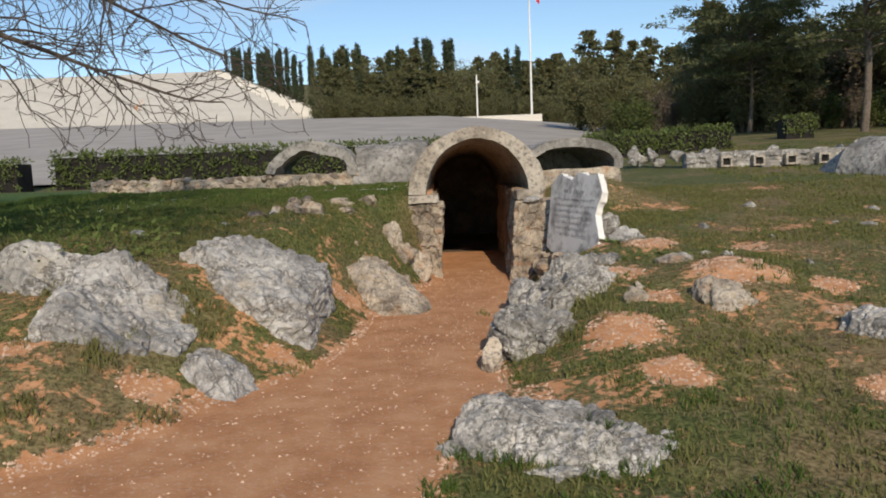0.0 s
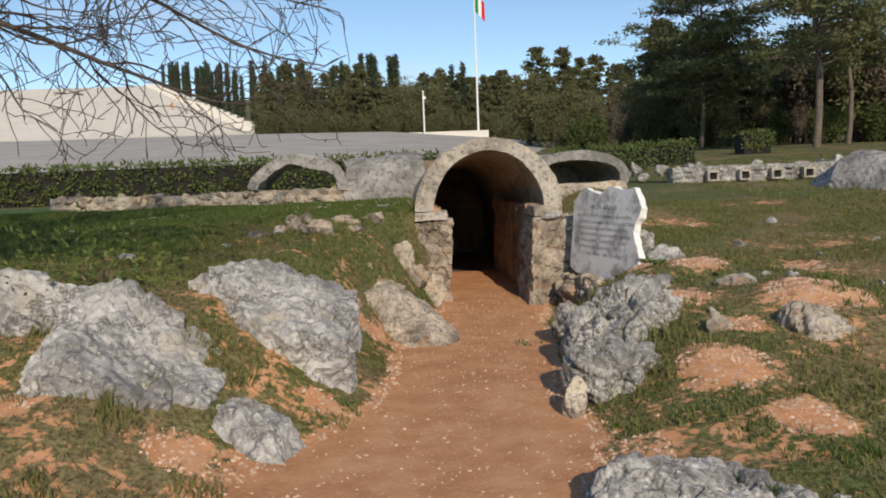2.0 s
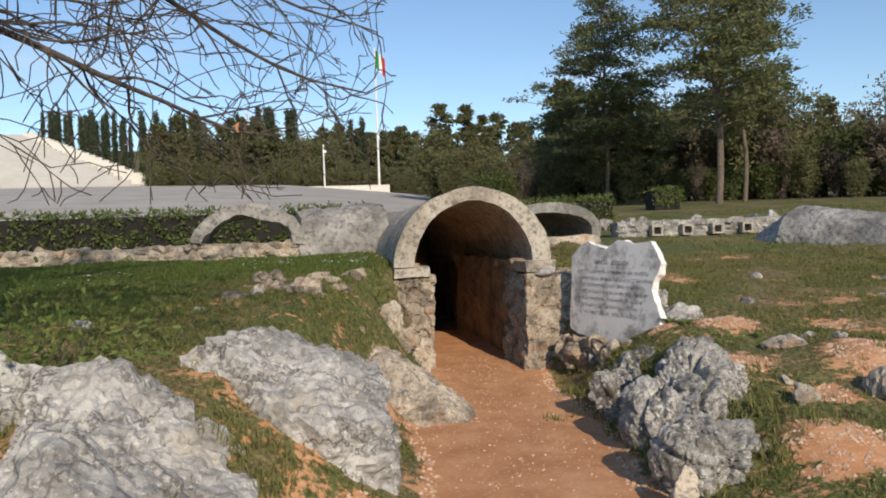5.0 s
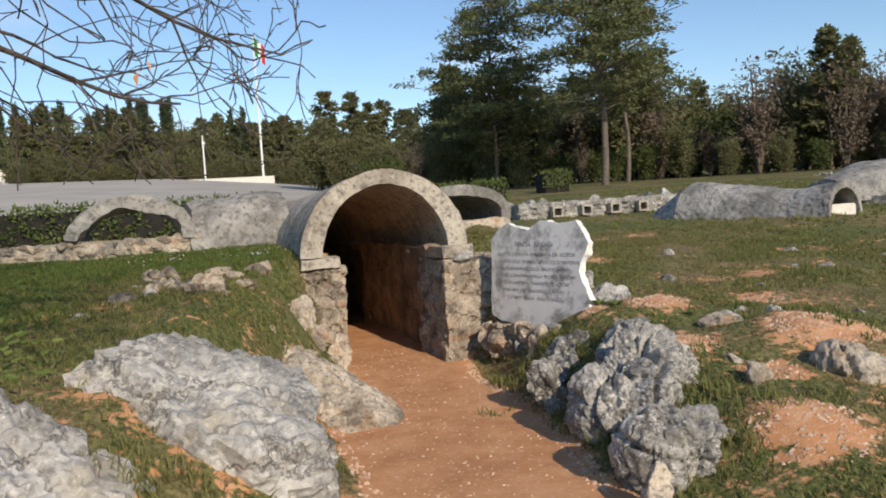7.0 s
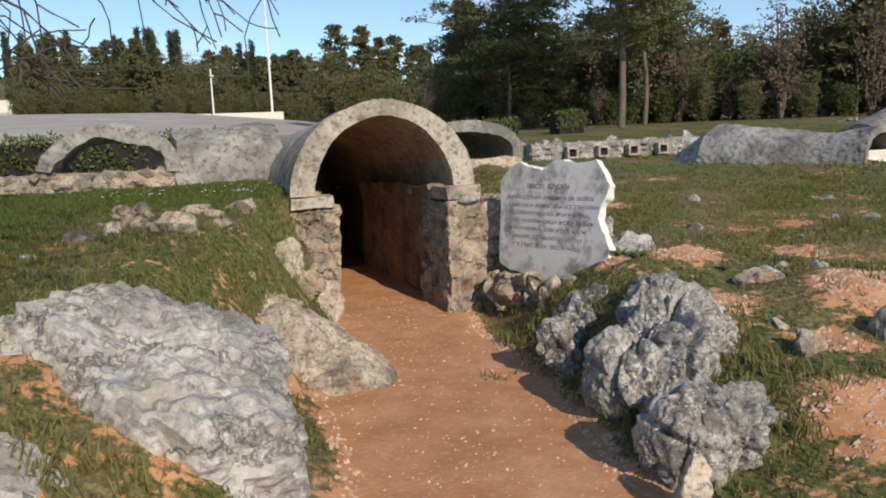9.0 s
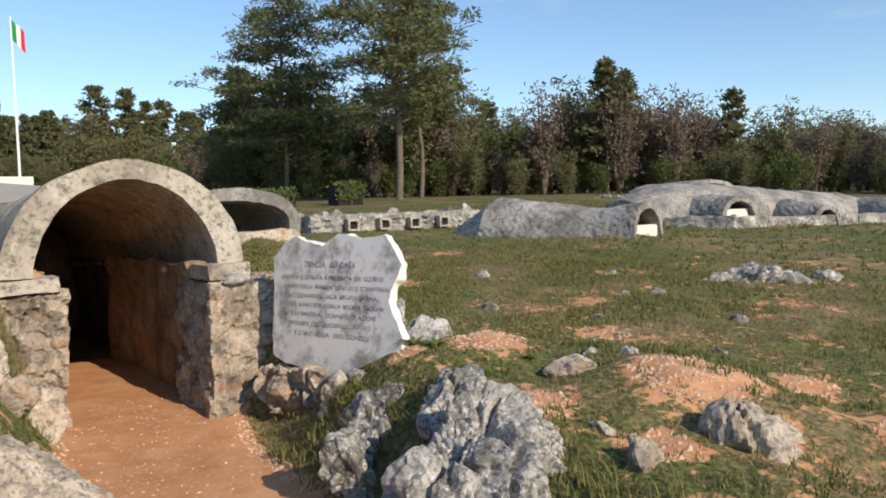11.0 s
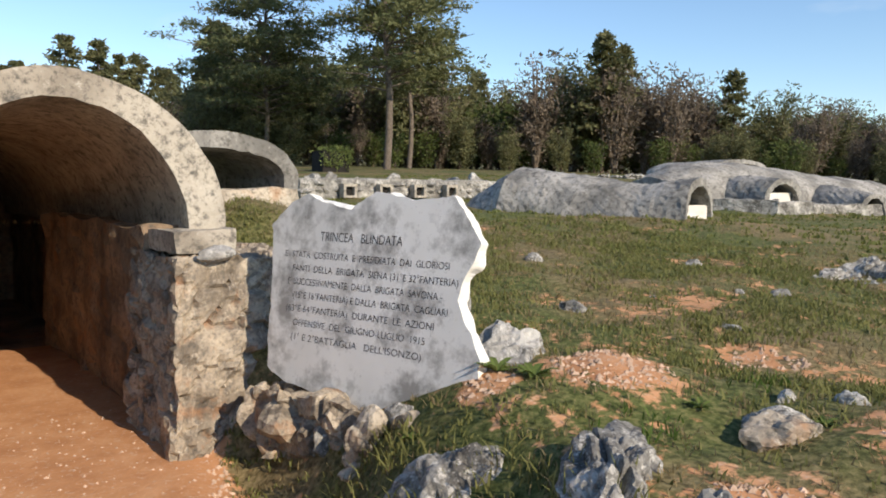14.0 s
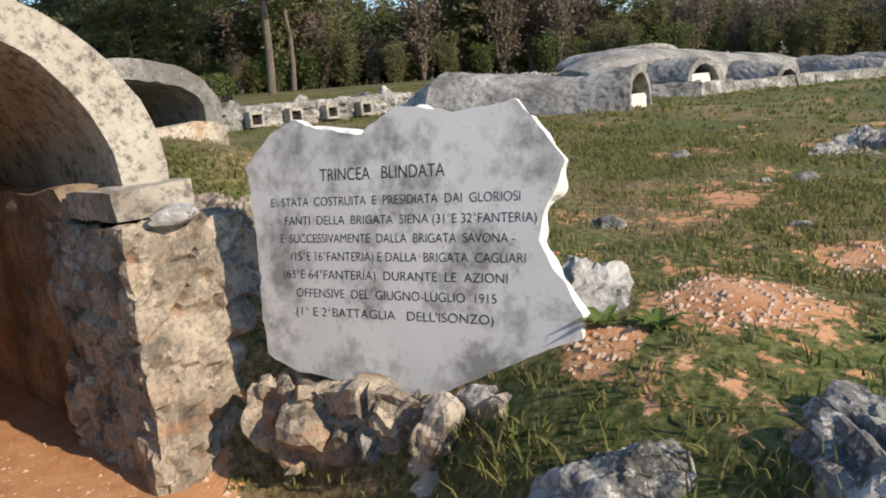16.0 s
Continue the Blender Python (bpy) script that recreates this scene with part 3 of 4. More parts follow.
own(masonry("pier", FIELD_RUBBLE, 0.87, 1.72, 10.72, 11.62, -0.35, 0.98, seed=1.0, shear=(0.10, 0.20)), trench)
own(masonry("pier", FIELD_RUBBLE, -0.66, -0.08, 11.36, 11.85, -0.35, 0.97, seed=2.0, shear=(0.03, 0.08)), trench)
own(rough_block("capstone", CONCRETE, 1.04, 1.40, 11.10, 11.62, 1.0, 1.13, 6, 0.02, 3.0), trench)
own(rough_block("capstone", CONCRETE, -0.53, -0.09, 11.42, 11.85, 0.985, 1.10, 6, 0.02, 4.0), trench)
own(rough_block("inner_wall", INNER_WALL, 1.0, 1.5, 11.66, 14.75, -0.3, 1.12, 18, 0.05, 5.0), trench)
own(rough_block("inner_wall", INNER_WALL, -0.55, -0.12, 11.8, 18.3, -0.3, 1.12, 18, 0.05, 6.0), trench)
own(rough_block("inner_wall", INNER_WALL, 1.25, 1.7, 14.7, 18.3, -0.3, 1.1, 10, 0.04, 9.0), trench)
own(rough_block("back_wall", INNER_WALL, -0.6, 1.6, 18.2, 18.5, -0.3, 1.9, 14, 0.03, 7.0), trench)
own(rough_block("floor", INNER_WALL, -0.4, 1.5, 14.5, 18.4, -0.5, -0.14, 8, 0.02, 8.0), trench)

# ---- stone tablet ----
TABLET = pose(1.576, 9.936, 0.368, 0, 0, -72.6) @ pose(0, 0, 0, 90 - 9.4, 0, 0)


def islands(me):
    """One mesh for each connected piece of me."""
    link = list(range(len(me.vertices)))

    def root(i):
        while link[i] != i:
            link[i] = link[link[i]]
            i = link[i]
        return i

    for e in me.edges:
        link[root(e.vertices[0])] = root(e.vertices[1])
    groups = {}
    for f in me.polygons:
        groups.setdefault(root(f.vertices[0]), []).append(tuple(f.vertices))
    out = []
    for fs in groups.values():
        ids = sorted({i for f in fs for i in f})
        at = {i: n for n, i in enumerate(ids)}
        m = bpy.data.meshes.new("letter")
        m.from_pydata([tuple(me.vertices[i].co) for i in ids], [], [tuple(at[i] for i in f) for f in fs])
        m.materials.append(INK)
        out.append(m)
    return out


def make_tablet():
    tab = thing("memorial_tablet", label="grey inscribed marble tablet with broken edges, on rubble", category="memorial tablet")
    tab.matrix_world = TABLET
    edge = [(-0.70, 0.02), (-0.56, -0.04), (-0.33, -0.07), (-0.10, -0.10), (0.15, -0.11), (0.42, -0.08), (0.62, 0.03), (0.69, 0.14), (0.70, 0.24), (0.65, 0.33), (0.585, 0.43), (0.534, 0.505),
            (0.56, 0.60), (0.61, 0.70), (0.64, 0.785), (0.603, 0.85), (0.53, 0.935), (0.458, 1.015), (0.37, 0.998), (0.21, 0.986), (0.06, 1.012), (-0.03, 1.022), (-0.11, 0.985), (-0.20, 0.926),
            (-0.355, 0.95), (-0.52, 1.006), (-0.63, 0.972), (-0.785, 0.83), (-0.765, 0.72), (-0.75, 0.58), (-0.735, 0.42), (-0.72, 0.20)]
    ring = []
    for k, (x, y) in enumerate(edge):
        nx, ny = edge[(k + 1) % len(edge)]
        for j in range(6):
            t = j / 6
            p = Vector((x + (nx - x) * t, y + (ny - y) * t, 0))
            p += Vector((noise.noise(p * 16), noise.noise(p * 16 + Vector((3, 3, 0))), 0)) * 0.013
            ring.append(p)
    bm = bmesh.new()
    front = [bm.verts.new(p) for p in ring]
    back = [bm.verts.new(p + Vector((noise.noise(p * 9) * 0.03 - p.x * 0.01, noise.noise(p * 9 + Vector((0, 4, 0))) * 0.03, -0.09))) for p in ring]
    mid = [bm.verts.new((a.co + b.co) / 2 + Vector((noise.noise(a.co * 20), noise.noise(a.co * 20 + Vector((4, 0, 0))), 0)) * 0.012) for a, b in zip(front, back)]
    bm.faces.new(front)
    bm.faces.new(back[::-1])
    n = len(front)
    for a, b in ((front, mid), (mid, back)):
        for k in range(n):
            f = bm.faces.new((a[k], b[k], b[(k + 1) % n], a[(k + 1) % n]))
            f.material_index = 1
    slab = part("slab", bm, MARBLE, tab)
    slab.data.materials.append(BROKEN)
    rows = [("TRINCEA   BLINDATA", -0.114, 0.748, 0.056, 0.572), ("E'  STATA  COSTRUITA  E  PRESIDIATA  DAI  GLORIOSI", -0.09, 0.648, 0.040, 1.13),
            ("FANTI  DELLA  BRIGATA  SIENA (31\u00b0E 32\u00b0FANTERIA)", -0.024, 0.571, 0.040, 1.12), ("E  SUCCESSIVAMENTE  DALLA  BRIGATA  SAVONA -", -0.08, 0.497, 0.040, 1.06),
            ("(15\u00b0E 16\u00b0FANTERIA) E DALLA  BRIGATA  CAGLIARI", -0.033, 0.423, 0.040, 1.05), ("(63\u00b0E 64\u00b0FANTERIA)  DURANTE  LE  AZIONI", -0.09, 0.348, 0.040, 1.02),
            ("OFFENSIVE  DEL  GIUGNO-LUGLIO  1915", -0.08, 0.271, 0.040, 0.91), ("(1\u00b0 E 2\u00b0BATTAGLIA   DELL'ISONZO)", -0.088, 0.193, 0.040, 0.90)]
    for text, x, y, size, width in rows:
        c = bpy.data.curves.new("lettering", "FONT")
        c.body, c.size, c.align_x, c.offset = text, size * 1.3, "CENTER", -0.0004
        tmp = new("lettering", c)
        bpy.context.view_layer.update()
        me = bpy.data.meshes.new_from_object(tmp.evaluated_get(bpy.context.evaluated_depsgraph_get()))
        bpy.data.objects.remove(tmp)
        me.materials.clear()
        me.materials.append(INK)
        xs = [v.co.x for v in me.vertices]
        k = width / (max(xs) - min(xs))
        for v in me.vertices:
            v.co.x *= k
        for mesh in islands(me):
            ob = new("letter", mesh)
            ob.parent = tab
            ob.location = (x, y, 0.0012)


make_tablet()

# ---- other trench roofs ----
left_arch = thing("trench_arch", -2.25, 14.0, 1.0, "open concrete arch over the old trench", "trench arch")
own(vault("arch", OLD_CONCRETE, [(-2.28, 13.66, 1.44, 0.62, 0.38), (-2.28, 14.9, 1.44, 0.62, 0.38)], thick=0.17, wear=0.06), left_arch)
roof_left = vault("trench_roof", OLD_CONCRETE, [(-1.55, 14.3, 1.05, 0.55, 0.72), (-0.9, 14.3, 1.05, 0.6, 0.76), (-0.3, 14.35, 1.05, 0.66, 0.8)], thick=0.14, wear=0.06)
tagged(roof_left, "rough grey concrete roof of the covered trench", "trench roof")
right_arch = thing("trench_arch", 2.4, 13.9, 0.9, "low concrete arch over a dark trench opening", "trench arch")
own(vault("arch", OLD_CONCRETE, [(2.25, 13.55, 1.46, 0.74, 0.28), (2.0, 15.2, 1.40, 0.74, 0.30)], thick=0.15, wear=0.03, foot=0.12, closed_end=True), right_arch)
own(rough_block("sill", RUBBLE, 1.45, 3.05, 13.5, 13.8, 0.7, 1.36, 6, 0.04, 14.0), right_arch)
tunnel = thing("trench_roof", 9.5, 15.2, 0.8, "long humped grey concrete roof of a covered trench", "trench roof")
own(vault("roof", OLD_CONCRETE, [(9.95, 13.7, 0.95, 0.48, 0.52), (9.75, 14.5, 0.82, 0.58, 0.52), (9.4, 15.8, 0.90, 0.72, 0.62), (9.1, 16.7, 0.95, 0.8, 0.68), (8.9, 17.5, 0.8, 0.6, 0.4)], thick=0.12, wear=0.04), tunnel)
bm = bmesh.new()
box(bm, 9.52, 10.38, 13.85, 14.0, 0.6, 1.15)
bmesh.ops.bevel(bm, geom=bm.edges[:], offset=0.02, segments=2, affect="EDGES")
own(part("block", bm, WHITE_BLOCK, label="whitewashed block in the mouth"), tunnel)

STONES = []
for k in range(8):
    tmp = rock_mesh("stone", FIELD_RUBBLE, (0.8, 0.8, 0.8), 200 + k, 8, 0.12, 3, fine=0.05, cut=(0.42, 0.72))
    STONES.append(tmp.data)
    bpy.data.objects.remove(tmp)
DARK_STONES = []
for me in STONES:
    me = me.copy()
    me.materials[0] = DARK_LIMESTONE
    DARK_STONES.append(me)


def stone(parent, at, size, rng, kinds=None):
    ob = new("stone", rng.choice(kinds or STONES))
    ob.matrix_world = Matrix.LocRotScale(at, Euler([rng.uniform(-0.25, 0.25), rng.uniform(-0.25, 0.25), rng.choice((0, 1.57, 3.14, 4.71)) + rng.uniform(-0.25, 0.25)]), Vector(size))
    ob.parent = parent
    ob.matrix_parent_inverse = parent.matrix_world.inverted()
    return ob


def face_stones(parent, a, b, z0, z1, out, seed, size=0.16, kinds=None, skip=0.2, sunk=0.3):
    """Rough courses of stones on a wall face from a to b (plan), standing out towards `out`."""
    rng = random.Random(seed)
    a, b, out = Vector((*a, 0)), Vector((*b, 0)), Vector((*out, 0))
    long = (b - a).length
    z = z0
    while z < z1:
        h = size * rng.uniform(0.6, 1.0)
        u = rng.uniform(0, size * 0.5)
        while u < long:
            w = size * rng.uniform(0.7, 1.7)
            if rng.random() > skip:
                p = a + (b - a) * ((u + w / 2) / long) + out * (-sunk * w + rng.uniform(-0.02, 0.015)) + Vector((0, 0, z + h / 2 + rng.uniform(-0.02, 0.02)))
                stone(parent, p, (w * 1.0, w * 1.0, h * 1.05), rng, kinds)
            u += w
        z += h


# ---- low walls round the trench ----
bpy.context.view_layer.update()
low_wall = rough_block("wall_low", RUBBLE, -6.2, -1.45, 13.72, 14.05, 0.9, 1.42, 8, 0.04, 11.0)
tagged(low_wall, "low rubble stone wall beside the trench", "wall", kind="structure")
face_stones(low_wall, (-6.2, 13.72), (-1.45, 13.72), 1.12, 1.45, (0, -1), 5, 0.13)
loop_wall = rough_block("wall_loopholes", DARK_LIMESTONE, 5.9, 10.6, 19.05, 19.5, 0.8, 1.52, 8, 0.05, 12.0)
tagged(loop_wall, "low stone parapet with square loopholes", "wall", kind="structure")
face_stones(loop_wall, (5.9, 19.05), (10.6, 19.05), 1.0, 1.46, (0, -1), 6, 0.15, DARK_STONES)
rng = random.Random(4)
for k in range(26):
    stone(loop_wall, Vector((rng.uniform(4.6, 10.4), rng.uniform(19.2, 20.2), rng.uniform(1.3, 1.52))), [rng.uniform(0.12, 0.34) for _ in range(3)], rng, DARK_STONES)
for x in (6.8, 7.58, 8.36, 9.15):
    bm = bmesh.new()
    for x0, x1, z0, z1 in ((x - 0.14, x + 0.14, 1.38, 1.43), (x - 0.14, x + 0.14, 1.18, 1.22), (x - 0.14, x - 0.09, 1.22, 1.38), (x + 0.09, x + 0.14, 1.22, 1.38)):
        box(bm, x0, x1, 18.84, 19.0, z0, z1)
    f = part("loophole", bm, CONCRETE, loop_wall, "square concrete loophole frame")
    # solid near-black box paints the opening's shade; the wall isn't pierced
    bm = bmesh.new()
    box(bm, x - 0.09, x + 0.09, 18.93, 19.1, 1.22, 1.38)
    part("hollow", bm, SHADE, f)

# ---- far bunkers on the right of the field ----
bunker = thing("bunker", 16, 17, 0.8, "row of low vaulted concrete bunkers on a stone wall", "bunker")
own(vault("roof", OLD_CONCRETE, [(13.2, 17.2, 1.1, 0.7, 0.40), (14.2, 17.1, 1.1, 0.95, 0.70), (15.6, 17.0, 1.1, 1.1, 0.78), (17.2, 16.9, 1.1, 1.1, 0.68), (19.0, 16.8, 1.05, 1.1, 0.61), (21.2, 16.6, 1.0, 1.0, 0.54),
                                 (22.6, 16.5, 0.9, 1.0, 0.46), (25.0, 16.3, 0.75, 0.95, 0.43), (28.0, 16.0, 0.5, 0.9, 0.4)], thick=0.14, wear=0.05, sub=7), bunker)
own(vault("roof", OLD_CONCRETE, [(16.5, 17.1, 1.82, 0.72, 0.19), (17.4, 19.5, 1.75, 0.9, 0.25)], thick=0.10, wear=0.03), bunker)
own(vault("front_roof", OLD_CONCRETE, [(14.75, 15.0, 1.12, 0.46, 0.40), (14.9, 16.0, 1.15, 0.6, 0.42), (15.2, 17.0, 1.2, 0.7, 0.45)], thick=0.12, wear=0.04), bunker)
own(vault("front_roof", OLD_CONCRETE, [(17.3, 14.35, 0.84, 0.33, 0.40), (17.6, 15.3, 0.95, 0.5, 0.42), (18.1, 16.6, 1.0, 0.6, 0.45)], thick=0.12, wear=0.04), bunker)
own(vault("front_roof", OLD_CONCRETE, [(21.0, 13.4, 0.8, 0.25, 0.32), (21.2, 14.3, 0.9, 0.35, 0.4), (21.6, 15.6, 1.0, 0.4, 0.4)], thick=0.1, wear=0.05), bunker)
own(vault("front_roof", OLD_CONCRETE, [(23.3, 12.7, 0.75, 0.25, 0.32), (23.5, 13.6, 0.85, 0.35, 0.4), (24.0, 15.0, 0.95, 0.4, 0.4)], thick=0.1, wear=0.05), bunker)
bm = bmesh.new()
box(bm, 14.32, 15.15, 15.1, 15.25, 1.1, 1.34)
own(part("block", bm, WHITE_BLOCK, label="cream blocks in a bunker mouth"), bunker)
WALL_LINE = ((13.4, 16.4), (14.2, 14.85), (15.4, 14.75), (18.4, 14.15), (22.5, 12.6), (31.0, 9.6))
for k, (a, b) in enumerate(zip(WALL_LINE, WALL_LINE[1:])):
    d = Vector((b[0] - a[0], b[1] - a[1]))
    w = rough_block("wall", DARK_LIMESTONE, 0, d.length, 0, 1.2, 0.3, 1.2 - 0.05 * k, 8, 0.05, 20.0 + k)
    w.matrix_world = pose(*a, 0, 0, 0, math.degrees(math.atan2(d.y, d.x)))
    own(w, bunker)
    side = (d.y / d.length, -d.x / d.length)
    if k < 4:
        face_stones(bunker, a, b, 0.75 - 0.05 * k, 1.2 - 0.05 * k, side, 40 + k, 0.2, DARK_STONES)

# ---- pier and tablet rubble ----
bpy.context.view_layer.update()
rock(1.22, 10.98, 1.0, (0.13, 0.1, 0.05), (0, 0, 20), 91, LIMESTONE, "flat whitish stone on top of the pier", detail=3, relief=0.02, fine=0.006)
rubble = thing("rubble_base", 1.5, 10.0, 0.1, "low footing of rough stones carrying the tablet", "rubble")
core = masonry("footing", FIELD_RUBBLE, -0.72, 0.72, -0.16, 0.26, -0.35, 0.0, seed=4.0, cell=7.0, proud=0.07, wear=0.06)
core.matrix_world = pose(1.60, 9.95, 0.30, 0, 0, -72.6)
bpy.context.view_layer.update()
own(core, rubble)
rng = random.Random(9)
for k in range(18):
    t = rng.uniform(0.0, 1.0)
    p = Vector((1.30 + 0.42 * t + rng.uniform(-0.08, 0.04), 10.62 - 1.32 * t, 0.04 + rng.uniform(-0.04, 0.14) + 0.10 * t))
    stone(rubble, p, [rng.uniform(0.1, 0.26) for _ in range(3)], rng, STONES if rng.random() < 0.7 else DARK_STONES)
for x, y, z, size, k in ((1.47, 9.72, 0.14, (0.10, 0.08, 0.22), 92), (1.40, 9.62, 0.04, (0.16, 0.08, 0.09), 93), (1.62, 9.36, 0.14, (0.11, 0.09, 0.16), 94)):
    rock(x, y, z, size, (10, 14, -40), k, RUBBLE, "upright ochre stone at the foot of the tablet", detail=4, relief=0.05, fine=0.015, grooves=0.02)

# ---- far parts: plaza, steps, platform, flag ----
FAR_EDGE = ((-170, 8.2), (-60, 8.2), (-18, 8.0), (0, 7.7), (14, 6.4), (27, 4.9), (40, 4.4))


def plaza_height(x, y):
    return 1.25 + (lerp(x * 110 / y, FAR_EDGE) - 1.25) * (y - 29) / 81


bm = bmesh.new()
grid = []
for j in range(28):
    y = 29 + 3 * j
    grid.append([bm.verts.new((x, y, plaza_height(x, y))) for x in [(-170 + 5 * i if i < 34 else (i - 34) * 1.0) * 1.0 * (1 if i < 34 else (8 + 20 * (y - 29) / 81) / 8) for i in range(43)]])
for r, q in zip(grid, grid[1:]):
    for k in range(len(r) - 1):
        bm.faces.new((r[k], r[k + 1], q[k + 1], q[k]))
tagged(part("plaza", bm, SLAB_GREY), "broad sloping grey paved square", "pavement", kind="structure")

shrine = thing("stepped_shrine", -80, 180, 8, "huge pale stone stairway monument on the hillside", "monument")
N_STEPS = 22
for k in range(N_STEPS):
    t = k / N_STEPS
    y0, z0 = 125 + 118 * t, 8.2 + 22.3 * t
    xr = -21 - 50 * t
    bm = bmesh.new()
    box(bm, -100 - 36 * t, xr, y0, y0 + 118 / N_STEPS + 0.3, z0 - 3, z0 + 22.3 / N_STEPS)
    own(part("step", bm, FAR_STONE), shrine)
    bm = bmesh.new()
    box(bm, xr, xr + 3.2, y0 + 0.4, y0 + 118 / N_STEPS * 0.75, z0 - 4, z0 + 22.3 / N_STEPS + 0.5)
    own(part("end_block", bm, WHITE_BLOCK, label="bright white end block"), shrine)
bm = bmesh.new()
box(bm, -1.8, 14.0, 110, 116, 5.0, 7.45)
tagged(part("platform", bm, WHITE_BLOCK), "low white stone platform under the flagpole", "platform")


def tube(bm, pts, radii, sides=6):
    """A tapered tube along pts."""
    rings = []
    for k, (p, r) in enumerate(zip(pts, radii)):
        d = (pts[min(k + 1, len(pts) - 1)] - pts[max(k - 1, 0)]).normalized()
        u = d.orthogonal().normalized()
        w = d.cross(u)
        rings.append([bm.verts.new(p + (u * math.cos(2 * math.pi * j / sides) + w * math.sin(2 * math.pi * j / sides)) * r) for j in range(sides)])
    for a, b in zip(rings, rings[1:]):
        for j in range(sides):
            bm.faces.new((a[j], a[(j + 1) % sides], b[(j + 1) % sides], b[j]))
    return rings


pole = thing("flagpole", 12.7, 111, 7.4, "tall white flagpole with a tricolour flag", "flagpole")
bm = bmesh.new()
tube(bm, [Vector((12.7, 111, 7.3)), Vector((12.7, 111, 26.6))], [0.16, 0.09], 10)
own(part("pole", bm, WHITE_PAINT), pole)
for k, (nm, col) in enumerate((("green", (0.02, 0.25, 0.08)), ("white", (0.8, 0.8, 0.78)), ("red", (0.6, 0.03, 0.04)))):
    bm = bmesh.new()
    rows_ = []
    for j in range(7):
        row = []
        for i in range(4):
            u = (k + i / 3) * 0.62
            row.append(bm.verts.new((12.8 + u * 0.72, 111 + 0.18 * math.sin(u * 4 + j * 0.3), 26.3 - j * 0.42 - u * 0.75)))
        rows_.append(row)
    for a, b in zip(rows_, rows_[1:]):
        for i in range(3):
            bm.faces.new((a[i], a[i + 1], b[i + 1], b[i]))
    own(part("flag_stripe", bm, plain(nm + " cloth", col, 0.1, 3, 0.9, 0, 0), label=nm + " cloth stripe"), pole)
mast = thing("lamp_mast", 5.0, 109, 7.0, "short thin white mast beside the platform", "mast")
bm = bmesh.new()
tube(bm, [Vector((5.0, 109, 6.8)), Vector((5.0, 109, 13.0))], [0.12, 0.09], 8)
box(bm, 4.9, 5.35, 108.9, 109.1, 11.9, 12.2)
own(part("pole", bm, WHITE_PAINT), mast)

# ---- plants ----
def clumps(bm, centres, size, per, rng, flat=1.0, long=2.2):
    """Sprays of small pointed leaves round each centre."""
    for c, s in centres:
        for _ in range(per):
            d = Vector((rng.gauss(0, 1), rng.gauss(0, 1), rng.gauss(0, flat))).normalized()
            p = c + Vector((d.x, d.y, d.z * flat)) * s * rng.uniform(0.2, 1.0)
            u = Vector((rng.gauss(0, 1), rng.gauss(0, 1), rng.gauss(0, 1))).normalized()
            w = d.cross(u).normalized() * size * rng.uniform(0.25, 0.5)
            e = (d + u * 0.4).normalized() * size * rng.uniform(0.6, 1.2)
            vs = [bm.verts.new(p - w * 0.6), bm.verts.new(p + w * 0.6), bm.verts.new(p + e * 0.5 * long + w * 0.5), bm.verts.new(p + e * 0.55 * long - w * 0.5)]
            bm.faces.new(vs)


def tree_object(name, label, wood, leaf, build, category="tree", group=""):
    t = thing(name, 0, 0, 0, label, category, group)
    trunk_bm, leaf_bm = bmesh.new(), bmesh.new()
    build(trunk_bm, leaf_bm)
    part("trunk", trunk_bm, wood, t, smooth=True)
    part("crown", leaf_bm, leaf, t)
    return t


def pine_builder(h, spread, first, seed, count, size, per, lean=0.0):
    def build(tb, lb):
        rng = random.Random(seed)
        pts = [Vector((lean * h * (k / 9) ** 1.5 + 0.1 * math.sin(k), 0.08 * math.cos(k * 1.7), h * k / 9)) for k in range(10)]
        tube(tb, pts, [0.165 * h / 14 * (1 - 0.09 * k) for k in range(10)], 8)
        centres = []
        for k in range(count):
            t = first + (1 - first) * (k / count) ** 0.9
            z = h * t
            i = min(8, int(t * 9))
            root = pts[i].lerp(pts[i + 1], t * 9 - i)
            a = rng.uniform(0, 6.283)
            reach = spread * (1 - ((t - first) / (1 - first)) ** 1.5 * 0.82) * rng.uniform(0.55, 1.1) * (0.6 + 0.4 * min(1.0, (t - first) * 6))
            tip = root + Vector((math.cos(a) * reach, math.sin(a) * reach, reach * rng.uniform(-0.05, 0.3)))
            mid = root.lerp(tip, 0.5) + Vector((0, 0, reach * rng.uniform(-0.02, 0.12)))
            tube(tb, [root, mid, tip], [0.05 * h / 14, 0.03 * h / 14, 0.012], 5)
            for j in range(max(3, int(reach * 2.2))):
                f = 0.35 + 0.65 * rng.random()
                p = root.lerp(mid, f * 2) if f < 0.5 else mid.lerp(tip, f * 2 - 1)
                side = Vector((-math.sin(a), math.cos(a), 0)) * rng.gauss(0, reach * 0.18)
                centres.append((p + side + Vector((0, 0, rng.uniform(0, 0.35))), rng.uniform(0.35, 0.75) * spread / 5))
        clumps(lb, centres, size, per, rng, 0.45)
    return build


def place(proto, x, y, z, scale=1.0, turn=0.0, tall=1.0):
    ob = copy_thing(proto, Matrix.LocRotScale((x, y, z), Euler((0, 0, turn)), None))
    ob.scale = (scale, scale, scale * tall)
    return ob


def far_height(x, y):
    if 29 <= y <= 110 and x < 8 + 20 * (y - 29) / 81:
        return plaza_height(x, y)
    return height(x, y)


